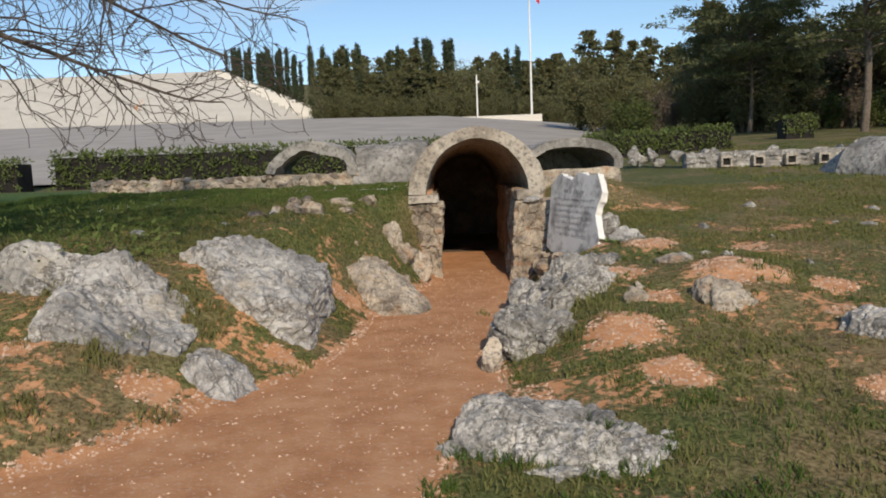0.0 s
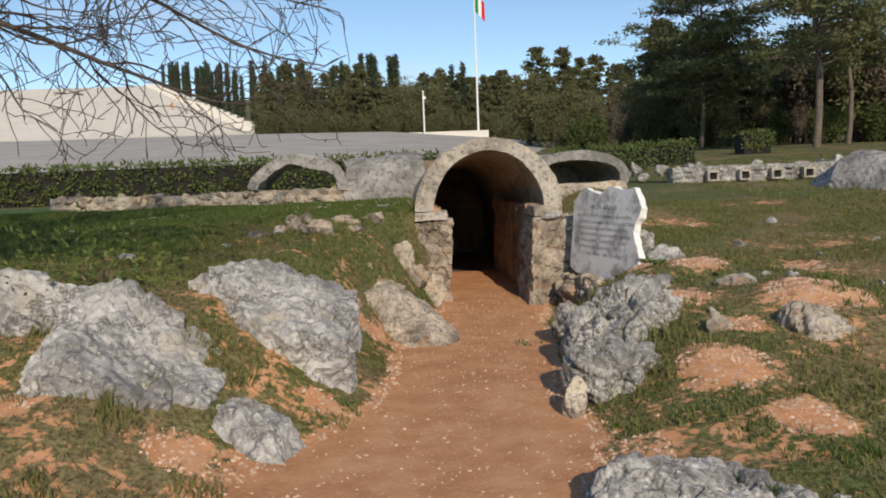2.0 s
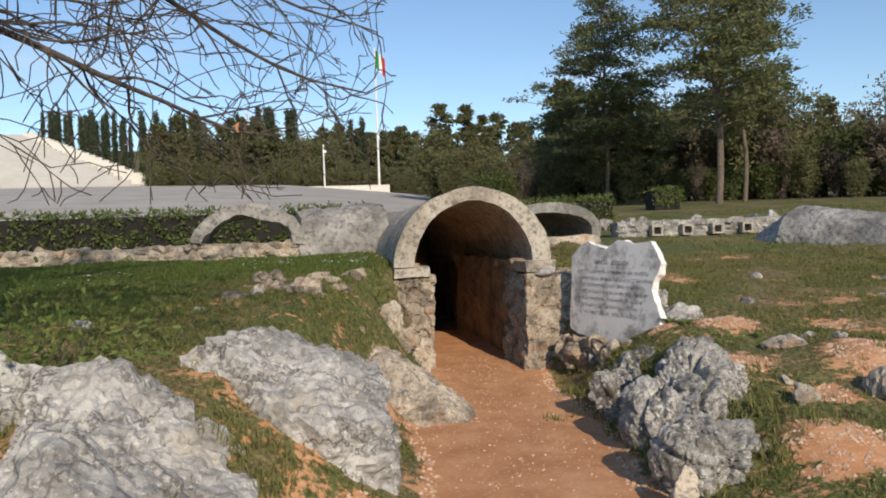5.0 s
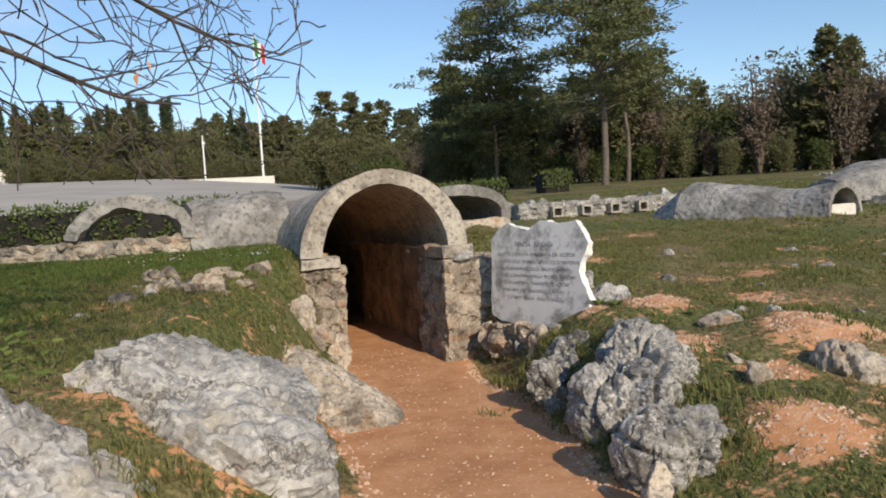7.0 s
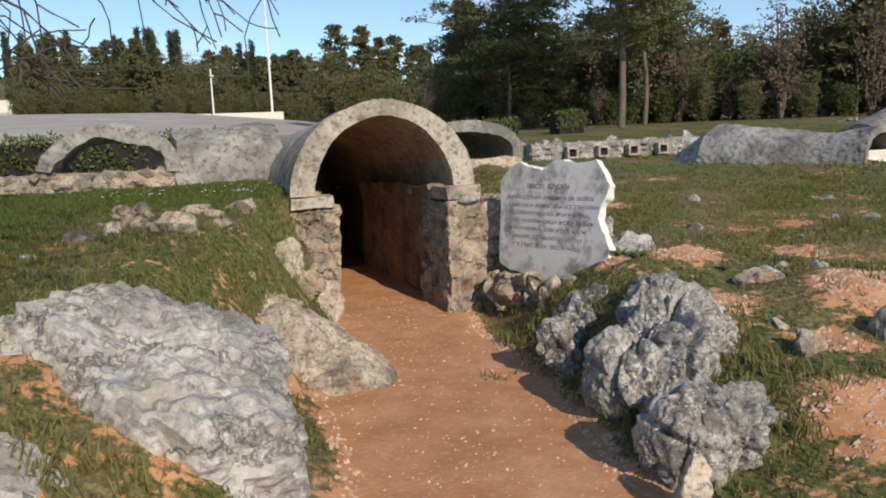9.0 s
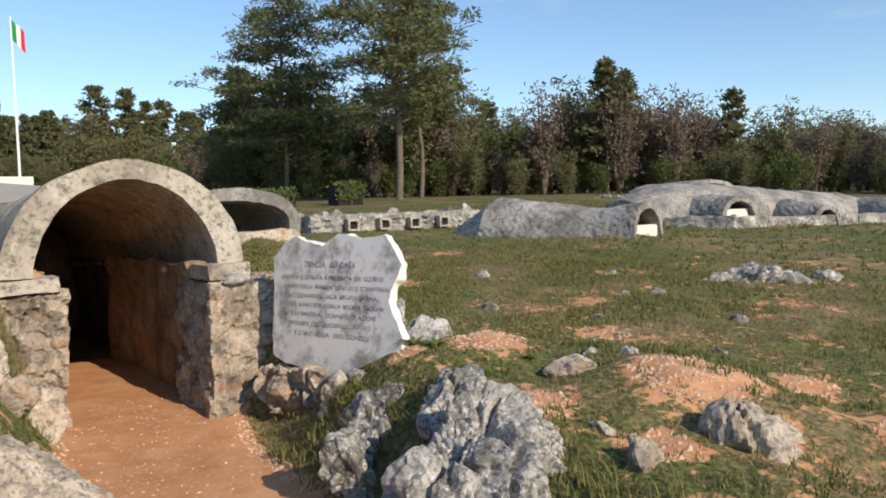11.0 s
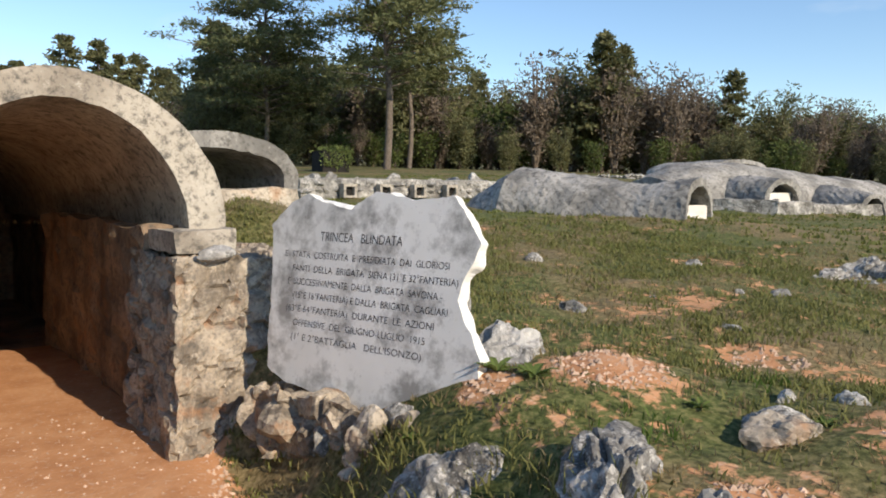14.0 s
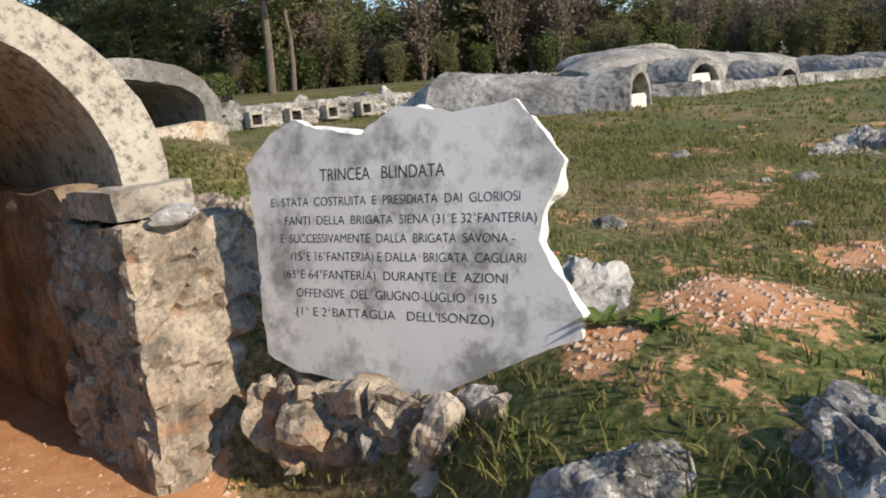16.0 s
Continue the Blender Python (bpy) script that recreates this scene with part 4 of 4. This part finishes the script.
PINE_LABEL = "tall dark green pine with layered open branches"
for x, y, h, spread, first, seed, lean in ((21.0, 39.2, 17.0, 5.6, 0.22, 1, -0.02), (19.6, 50.3, 13.5, 6.2, 0.2, 2, 0.01), (25.2, 43.3, 13.0, 4.5, 0.3, 3, -0.02)):
    t = tree_object("pine_tree", PINE_LABEL, PALE_BARK, PINE, pine_builder(h, spread, first, seed, 100, 0.16, 42, lean), group="tall pines")
    t.location = (x, y, height(x, y) - 0.1)


def cypress_builder(h, r, seed):
    def build(tb, lb):
        rng = random.Random(seed)
        tube(tb, [Vector((0, 0, 0)), Vector((0, 0, h * 0.9))], [0.2, 0.03], 6)
        cs = []
        for _ in range(170):
            t = rng.uniform(0.06, 1)
            rr = r * min(1.0, t * 5) * (1 - t) ** 0.85 * rng.uniform(0.5, 1.0)
            a = rng.uniform(0, 6.283)
            cs.append((Vector((math.cos(a) * rr, math.sin(a) * rr, t * h)), 0.4))
        clumps(lb, cs, 0.42, 8, rng, 1.8)
    return build


def bush_builder(h, r, seed, n=150, size=0.45, stems=9, per=9):
    def build(tb, lb):
        rng = random.Random(seed)
        cs = []
        for k in range(stems):
            a = rng.uniform(0, 6.283)
            tip = Vector((math.cos(a) * r * rng.uniform(0.2, 0.9), math.sin(a) * r * rng.uniform(0.2, 0.9), h * rng.uniform(0.6, 1.0)))
            tube(tb, [Vector((0, 0, 0)), tip * 0.5 + Vector((0, 0, h * 0.1)), tip], [0.014 * h, 0.008 * h, 0.0025 * h], 5)
            for _ in range(n // stems):
                f = rng.uniform(0.25, 1.05)
                cs.append((tip * f + Vector((rng.gauss(0, r * 0.2), rng.gauss(0, r * 0.2), rng.gauss(0, h * 0.07))), rng.uniform(0.4, 0.9)))
        clumps(lb, cs, size, per, rng, 0.8)
    return build


far_pines = [tree_object("forest_pine", "dark pine in the wood behind the square", BARK, FOREST, pine_builder(11.5, 3.0, 0.3, 20 + k, 44, 0.34, 22), group="wood") for k in range(3)]
cypresses = [tree_object("cypress", "slender dark cypress in the far wood", BARK, CYPRESS, cypress_builder(14, 0.75, 30 + k), group="cypresses") for k in range(2)]
bushes = [tree_object("broadleaf_tree", "bushy green tree at the edge of the wood", BARK, FOREST, bush_builder(8.5, 3.0, 40 + k, 280, 0.30, 14, 15), group="wood") for k in range(2)]
spring = tree_object("young_tree", "light green tree coming into leaf", BARK, SPRING, bush_builder(5.5, 2.0, 45, 110, 0.35), group="wood")
scrubs = [tree_object("bare_tree", "leafless brownish tree with dense twigs", PALE_BARK, SCRUB, bush_builder(8.5, 2.4, 50 + k, 200, 0.26, 26, 12), group="wood") for k in range(2)]
rng = random.Random(77)
used = set()


def plant(kind, x, y, s, tall=1.0):
    z = far_height(x, y) - 0.15
    if kind not in used:
        used.add(kind)
        kind.matrix_basis = Matrix.LocRotScale((x, y, z), Euler((0, 0, rng.uniform(0, 6.28))), (s, s, s * tall))
    else:
        place(kind, x, y, z, s, rng.uniform(0, 6.28), tall)


def by_bearing(deg, dist):
    return math.sin(radians(deg)) * dist, math.cos(radians(deg)) * dist


for k in range(62):  # behind the square
    x, y = by_bearing(-8.6 + 21.6 * k / 62 + rng.uniform(-0.3, 0.3), rng.uniform(126, 150))
    plant(rng.choice(far_pines + bushes), x, y, rng.uniform(0.88, 1.05))
for k in range(70):  # undergrowth behind the square
    x, y = by_bearing(-8.8 + 25 * k / 70, rng.uniform(121, 127))
    plant(rng.choice(bushes), x, y, rng.uniform(0.35, 0.6))
for k in range(46):  # cypress row beside the stairway
    t = k / 46
    plant(rng.choice(cypresses), -17 - 50 * t + rng.uniform(-1, 1) + 4, 126 + 112 * t, rng.uniform(0.72, 0.92))
for k in range(16):
    x, y = by_bearing(rng.choice((-8, -3, -1.5, 0, 1, 4.5, 6)) + rng.uniform(-0.7, 0.7), rng.uniform(130, 145))
    plant(rng.choice(cypresses), x, y, rng.uniform(0.78, 0.95))
for k in range(30):  # between the square and the pines
    x, y = by_bearing(10 + 18 * k / 30, rng.uniform(78, 105))
    plant(rng.choice(far_pines + bushes), x, y, rng.uniform(0.68, 0.88))
for k in range(120):  # wood behind the field
    d = 18 + 62 * k / 120
    x, y = by_bearing(d, rng.uniform(57, 74))
    pick = rng.random()
    kind = rng.choice(scrubs) if pick < (0.7 if d > 44 else 0.3) else rng.choice(bushes) if pick < 0.85 else spring if pick < 0.92 else rng.choice(far_pines)
    plant(kind, x, y, rng.uniform(0.7, 0.95) * (0.72 if d > 51 else 0.95))
for k in range(60):  # undergrowth
    d = 12 + 66 * k / 60
    x, y = by_bearing(d, rng.uniform(54, 62))
    plant(rng.choice(bushes + [spring, scrubs[0]]), x, y, rng.uniform(0.3, 0.5))
for k in range(80):  # second row of undergrowth
    x, y = by_bearing(10 + 72 * k / 80, rng.uniform(74, 82))
    plant(rng.choice(bushes), x, y, rng.uniform(0.5, 0.75))
for d, dist, s in ((43.5, 57, 0.78), (45.0, 59, 0.74), (52, 60, 0.62)):
    x, y = by_bearing(d, dist)
    plant(far_pines[0], x, y, s)


def hedge(x0, x1, y, z0, z1, deep, seed):
    rng = random.Random(seed)
    h = thing("hedge", (x0 + x1) / 2, y, z0, "clipped dense green hedge beside the square", "hedge", "hedges")
    # near-black box puts the shade between the leaves into colour
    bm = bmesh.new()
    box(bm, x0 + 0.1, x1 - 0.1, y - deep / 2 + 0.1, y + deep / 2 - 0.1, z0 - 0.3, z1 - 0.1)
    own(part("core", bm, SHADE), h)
    bm = bmesh.new()
    cs = []
    for _ in range(int((x1 - x0) * 60)):
        x = rng.uniform(x0, x1)
        if rng.random() < 0.65:
            cs.append((Vector((x, y - deep / 2, rng.uniform(z0, z1))), 0.12))
        else:
            cs.append((Vector((x, y + rng.uniform(-deep / 2, deep / 2), z1 + rng.uniform(-0.05, 0.05))), 0.12))
    clumps(bm, cs, 0.10, 7, rng, 1.0)
    own(part("leaves", bm, HEDGE), h)


hedge(-13.2, 1.0, 27, 1.1, 2.25, 1.2, 1)
hedge(-24.0, -14.3, 27, 1.1, 2.1, 1.2, 2)
hedge(5.6, 9.3, 31, 1.6, 2.35, 1.2, 3)
hedge(9.3, 12.0, 33, 1.6, 2.5, 1.2, 4)
hedge(15.8, 17.3, 37, 2.2, 2.96, 1.2, 5)


# ---- bare tree whose boughs hang over the grass ----
def bare_tree():
    t = thing("bare_tree", -6.6, 4.6, 0.0, "leafless tree with long drooping twiggy boughs", "tree")
    rng = random.Random(12)
    bm = bmesh.new()
    fork = Vector((-6.4, 4.8, 3.0))
    tube(bm, [Vector((-6.6, 4.6, -0.3)), Vector((-6.55, 4.65, 1.5)), fork], [0.26, 0.2, 0.17], 10)
    part("trunk", bm, BARK, None, smooth=True).parent = t
    t.children[0].matrix_parent_inverse = Matrix.Translation(t.location).inverted()
    def inside(p):
        return p.x < -1.05 - 0.1 * (8 - p.y) and p.y > 4.5 and p.z > 1.75 + 0.12 * max(0.0, p.y - 6.5)

    def twig(p, d, length, r, depth, bm):
        n = max(3, int(length / 0.09))
        pts, rad = [p.copy()], [r]
        for k in range(n):
            d = (d + Vector((rng.gauss(0, 0.24), rng.gauss(0, 0.24), rng.gauss(-0.02, 0.24)))).normalized()
            p = p + d * (length / n)
            if not inside(p):
                break
            pts.append(p.copy())
            rad.append(max(0.0034, r * (1 - 0.8 * (k + 1) / n)))
            if depth < 3 and rng.random() < (0.5, 0.32, 0.18)[depth]:
                side = d.cross(Vector((rng.gauss(0, 1), rng.gauss(0, 1), rng.gauss(0, 1)))).normalized()
                twig(p.copy(), (d * 0.8 + side * rng.uniform(0.4, 1.0)).normalized(), length * rng.uniform(0.3, 0.6), max(0.0036, rad[-1] * 0.65), depth + 1, bm)
        if len(pts) > 1:
            tube(bm, pts, rad, 5 if depth < 1 else 3)

    def bough(end, sag, r):
        bm = bmesh.new()
        a, b = fork + Vector((rng.uniform(-0.1, 0.1), rng.uniform(-0.1, 0.1), rng.uniform(-0.4, 0.5))), Vector(end)
        pts = []
        for k in range(31):
            f = k / 30
            p = a.lerp(b, f) + Vector((0, 0, sag * math.sin(math.pi * f)))
            pts.append(p + Vector((noise.noise((f * 7, b.x, b.z)), noise.noise((f * 7, b.y, 3)), noise.noise((f * 7, 5, b.z)))) * 0.16 * min(1, 4 * f))
        rad = [r * (1 - 0.88 * k / 30) for k in range(31)]
        tube(bm, pts, rad, 7)
        for k in range(5, 31):
            for _ in range(1):
                if rng.random() < 0.95:
                    d = (pts[k] - pts[k - 1]).normalized()
                    side = d.cross(Vector((rng.gauss(0, 1), rng.gauss(0, 1), rng.gauss(0, 1)))).normalized()
                    twig(pts[k].copy(), (d * 0.7 + side * rng.uniform(0.5, 1.0)).normalized(), rng.uniform(0.5, 1.25), rad[k] * 0.5 + 0.002, 0, bm)
        own(part("bough", bm, TWIG, None, smooth=True), t)

    for end, sag, r in (((-1.85, 6.8, 2.2), 0.1, 0.05), ((-1.35, 7.0, 2.5), 0.3, 0.045), ((-1.2, 7.3, 2.9), 0.3, 0.04), ((-2.4, 6.3, 2.95), 0.3, 0.045), ((-1.8, 6.7, 3.4), 0.3, 0.045), ((-2.6, 5.6, 2.45), 0.2, 0.035),
                        ((-2.0, 7.6, 4.6), 0.3, 0.06), ((-3.0, 7.0, 5.2), 0.2, 0.06), ((-1.2, 6.6, 5.4), 0.4, 0.06), ((-4.2, 7.5, 4.4), 0.2, 0.06), ((-5.0, 7.8, 5.4), 0.2, 0.06), ((-3.4, 5.2, 6.0), 0.2, 0.06), ((-2.2, 8.2, 5.8), 0.2, 0.06),
                        ((-6.8, 7.0, 5.6), 0.2, 0.06), ((-8.5, 6.0, 5.0), 0.2, 0.06), ((-5.6, 9.0, 4.8), 0.2, 0.05)):
        bough(end, sag, r)
    bm = bmesh.new()
    for k in range(5):
        c = Vector((-2.03, 5.34, 2.03)) + Vector((rng.gauss(0, 0.012), rng.gauss(0, 0.012), rng.gauss(0, 0.015)))
        v = [bm.verts.new(c + Vector((rng.gauss(0, 0.010), rng.gauss(0, 0.010), rng.gauss(0, 0.014)))) for _ in range(4)]
        bm.faces.new(v)
    own(part("withered_leaf", bm, ORANGE, label="withered orange leaf"), t)


bare_tree()


# ---- grass, pebbles, weeds ----
def grass_field(name, count, x0, x1, y0, y1, tall, mat, label, seed, keep, wide=0.006):
    rng = random.Random(seed)
    verts, faces = [], []
    made = 0
    while made < count:
        x, y = rng.uniform(x0, x1), rng.uniform(y0, y1)
        if rng.random() > keep(x, y):
            made += 0.25
            continue
        z = height(x, y) - 0.005
        for _ in range(5):
            px, py = x + rng.gauss(0, 0.03), y + rng.gauss(0, 0.03)
            a, h = rng.uniform(0, 6.283), tall * rng.uniform(0.5, 1.4)
            dx, dy = math.cos(a) * wide, math.sin(a) * wide
            lx, ly = rng.gauss(0, 0.45) * h, rng.gauss(0, 0.45) * h
            n = len(verts)
            verts += [(px - dx, py - dy, z), (px + dx, py + dy, z), (px + dx * 0.7 + lx * 0.4, py + dy * 0.7 + ly * 0.4, z + h * 0.6), (px - dx * 0.7 + lx * 0.4, py - dy * 0.7 + ly * 0.4, z + h * 0.6), (px + lx, py + ly, z + h * 0.95)]
            faces += [(n, n + 1, n + 2, n + 3), (n + 3, n + 2, n + 4)]
            made += 1
    tagged(raw(name, verts, faces, mat), label, "grass", kind="stuff")


def lush(x, y):
    v = soil(x, y)
    n = noise.noise((x * 0.8, y * 0.8, 9)) + 0.6 * noise.noise((x * 2.5, y * 2.5, 4))
    return 0.0 if v > 0.45 or y > 13.6 and x < 1.5 and x > -6.2 else max(0.03, min(1.0, 0.5 + 0.9 * n - max(0, v) + (0.45 if x < -1 and y > 8.3 else 0)))


def parched(x, y):
    v = soil(x, y)
    return 0.0 if v > 0.8 else 0.6 if noise.noise((x * 0.8, y * 0.8, 9)) < 0.1 else 0.15


grass_field("grass", 150000, -6, 8, 2.6, 15, 0.042, GRASS, "short patchy green grass", 1, lush)
grass_field("dry_grass", 60000, -4, 9, 2.6, 15, 0.038, DRY, "dry straw-coloured grass", 2, parched, 0.004)
grass_field("tall_grass", 1900, 0.55, 1.5, 6.2, 9.6, 0.10, GRASS, "taller grass tufts between the rocks", 3, lambda x, y: 0.9 if soil(x, y) < 0.9 else 0.0, 0.005)
grass_field("tall_grass", 2200, -3.6, -1.1, 4.6, 7.2, 0.085, GRASS, "grass tufts among the rocks on the bank", 7, lambda x, y: 0.9 if noise.noise((x * 2.2, y * 2.2, 40)) > 0.22 and soil(x, y) < 1.2 else 0.0, 0.005)
grass_field("tall_grass", 1500, 0.3, 4.5, 4.2, 8.6, 0.06, LUSH, "dark green grass tufts on the worn field", 8, lambda x, y: 0.9 if noise.noise((x * 1.8, y * 1.8, 60)) > 0.25 else 0.0, 0.005)
grass_field("tall_grass", 2600, -0.5, 1.9, 3.3, 5.0, 0.07, LUSH, "dark green grass round the low rock", 11, lambda x, y: 0.9 if noise.noise((x * 1.6, y * 1.6, 90)) > -0.05 and soil(x, y) < 1.3 else 0.0, 0.005)
grass_field("lush_grass", 60000, -7, -0.2, 8.3, 13.7, 0.055, LUSH, "fresh green grass on the bank", 5, lambda x, y: lushness(x, y) if soil(x, y) < 0.5 else 0.0)
grass_field("far_grass", 50000, 6, 26, 9, 34, 0.05, GRASS, "short grass of the field", 4, lambda x, y: 0.8, 0.015)


for x, y, r in ((-3.3, 7.45, 0.3), (-3.75, 7.3, 0.25)):
    shrub = tree_object("shrub", "low leafy yellow-green shrub behind a rock", TWIG, LEAF, bush_builder(0.3, r, int(x * 100), 80, 0.04, 9, 8), "shrub", "shrubs")
    shrub.location = (x, y, height(x, y) - 0.02)


def rosette(x, y, seed, n=16, long=0.16):
    rng = random.Random(seed)
    e = thing("weed", x, y, height(x, y), "dark green broad-leaved weed in red earth", "plant", "weeds")
    for _ in range(n):
        bm = bmesh.new()
        a, l = rng.uniform(0, 6.283), long * rng.uniform(0.6, 1.1)
        d, w = Vector((math.cos(a), math.sin(a), 0)), Vector((-math.sin(a), math.cos(a), 0)) * l * 0.16
        lift = rng.uniform(0.4, 1.1)
        spine = [d * l * f + Vector((0, 0, l * lift * (f - 0.55 * f * f))) for f in (0.05, 0.35, 0.7, 1.0)]
        left = [bm.verts.new(p - w * k + Vector((0, 0, 0.006 * k))) for p, k in zip(spine, (0.3, 1.0, 0.9, 0.1))]
        right = [bm.verts.new(p + w * k + Vector((0, 0, 0.006 * k))) for p, k in zip(spine, (0.3, 1.0, 0.9, 0.1))]
        mid = [bm.verts.new(p) for p in spine]
        for k in range(3):
            bm.faces.new((left[k], mid[k], mid[k + 1], left[k + 1]))
            bm.faces.new((mid[k], right[k], right[k + 1], mid[k + 1]))
        part("leaf", bm, LEAF, e)


for k, (x, y) in enumerate(((1.98, 9.08), (1.9, 9.25), (2.35, 8.45), (1.45, 9.3), (2.6, 8.05), (1.2, 9.55))):
    rosette(x, y, 300 + k, 16 if k < 2 else 10, 0.11 if k < 2 else 0.07)


def daisies():
    rng = random.Random(8)
    verts, faces = [], []
    for cx, cy, n in ((-2.0, 12.3, 26), (-1.0, 12.0, 30), (-3.9, 11.6, 14), (-4.6, 10.6, 8), (-0.9, 12.7, 16)):
        for _ in range(n):
            x, y = cx + rng.gauss(0, 0.22), cy + rng.gauss(0, 0.15)
            z, r, m = height(x, y) + 0.05, 0.014, len(verts)
            verts += [(x + r * math.cos(k * 1.047), y + r * math.sin(k * 1.047), z + 0.004 * (k % 2)) for k in range(6)]
            faces.append(tuple(range(m, m + 6)))
    tagged(raw("daisies", verts, faces, PETAL), "tiny white daisies in the grass", "flower", kind="stuff")


daisies()


def pebbles():
    rng = random.Random(6)
    verts, faces = [], []
    made = 0
    while made < 14000:
        x, y = rng.uniform(-3.5, 4), rng.uniform(2.4, 12)
        v = soil(x, y)
        if v < 0.5 or (v > 1.2 and rng.random() < 0.86):
            continue
        made += 1
        z, r = height(x, y), 0.004 + 0.012 * rng.random() ** 3 * (1.6 if v < 1.2 else 1.0)
        n = len(verts)
        for d in ((1, 0, 0), (0, 1, 0), (-1, 0, 0), (0, -1, 0), (0, 0, 0.8)):
            verts.append((x + d[0] * r * rng.uniform(0.6, 1.3), y + d[1] * r * rng.uniform(0.6, 1.3), z + d[2] * r - 0.002))
        faces += [(n, n + 1, n + 4), (n + 1, n + 2, n + 4), (n + 2, n + 3, n + 4), (n + 3, n, n + 4)]
    tagged(raw("gravel", verts, faces, PEBBLE), "scattered pale pebbles on red earth", "gravel", kind="stuff")


pebbles()
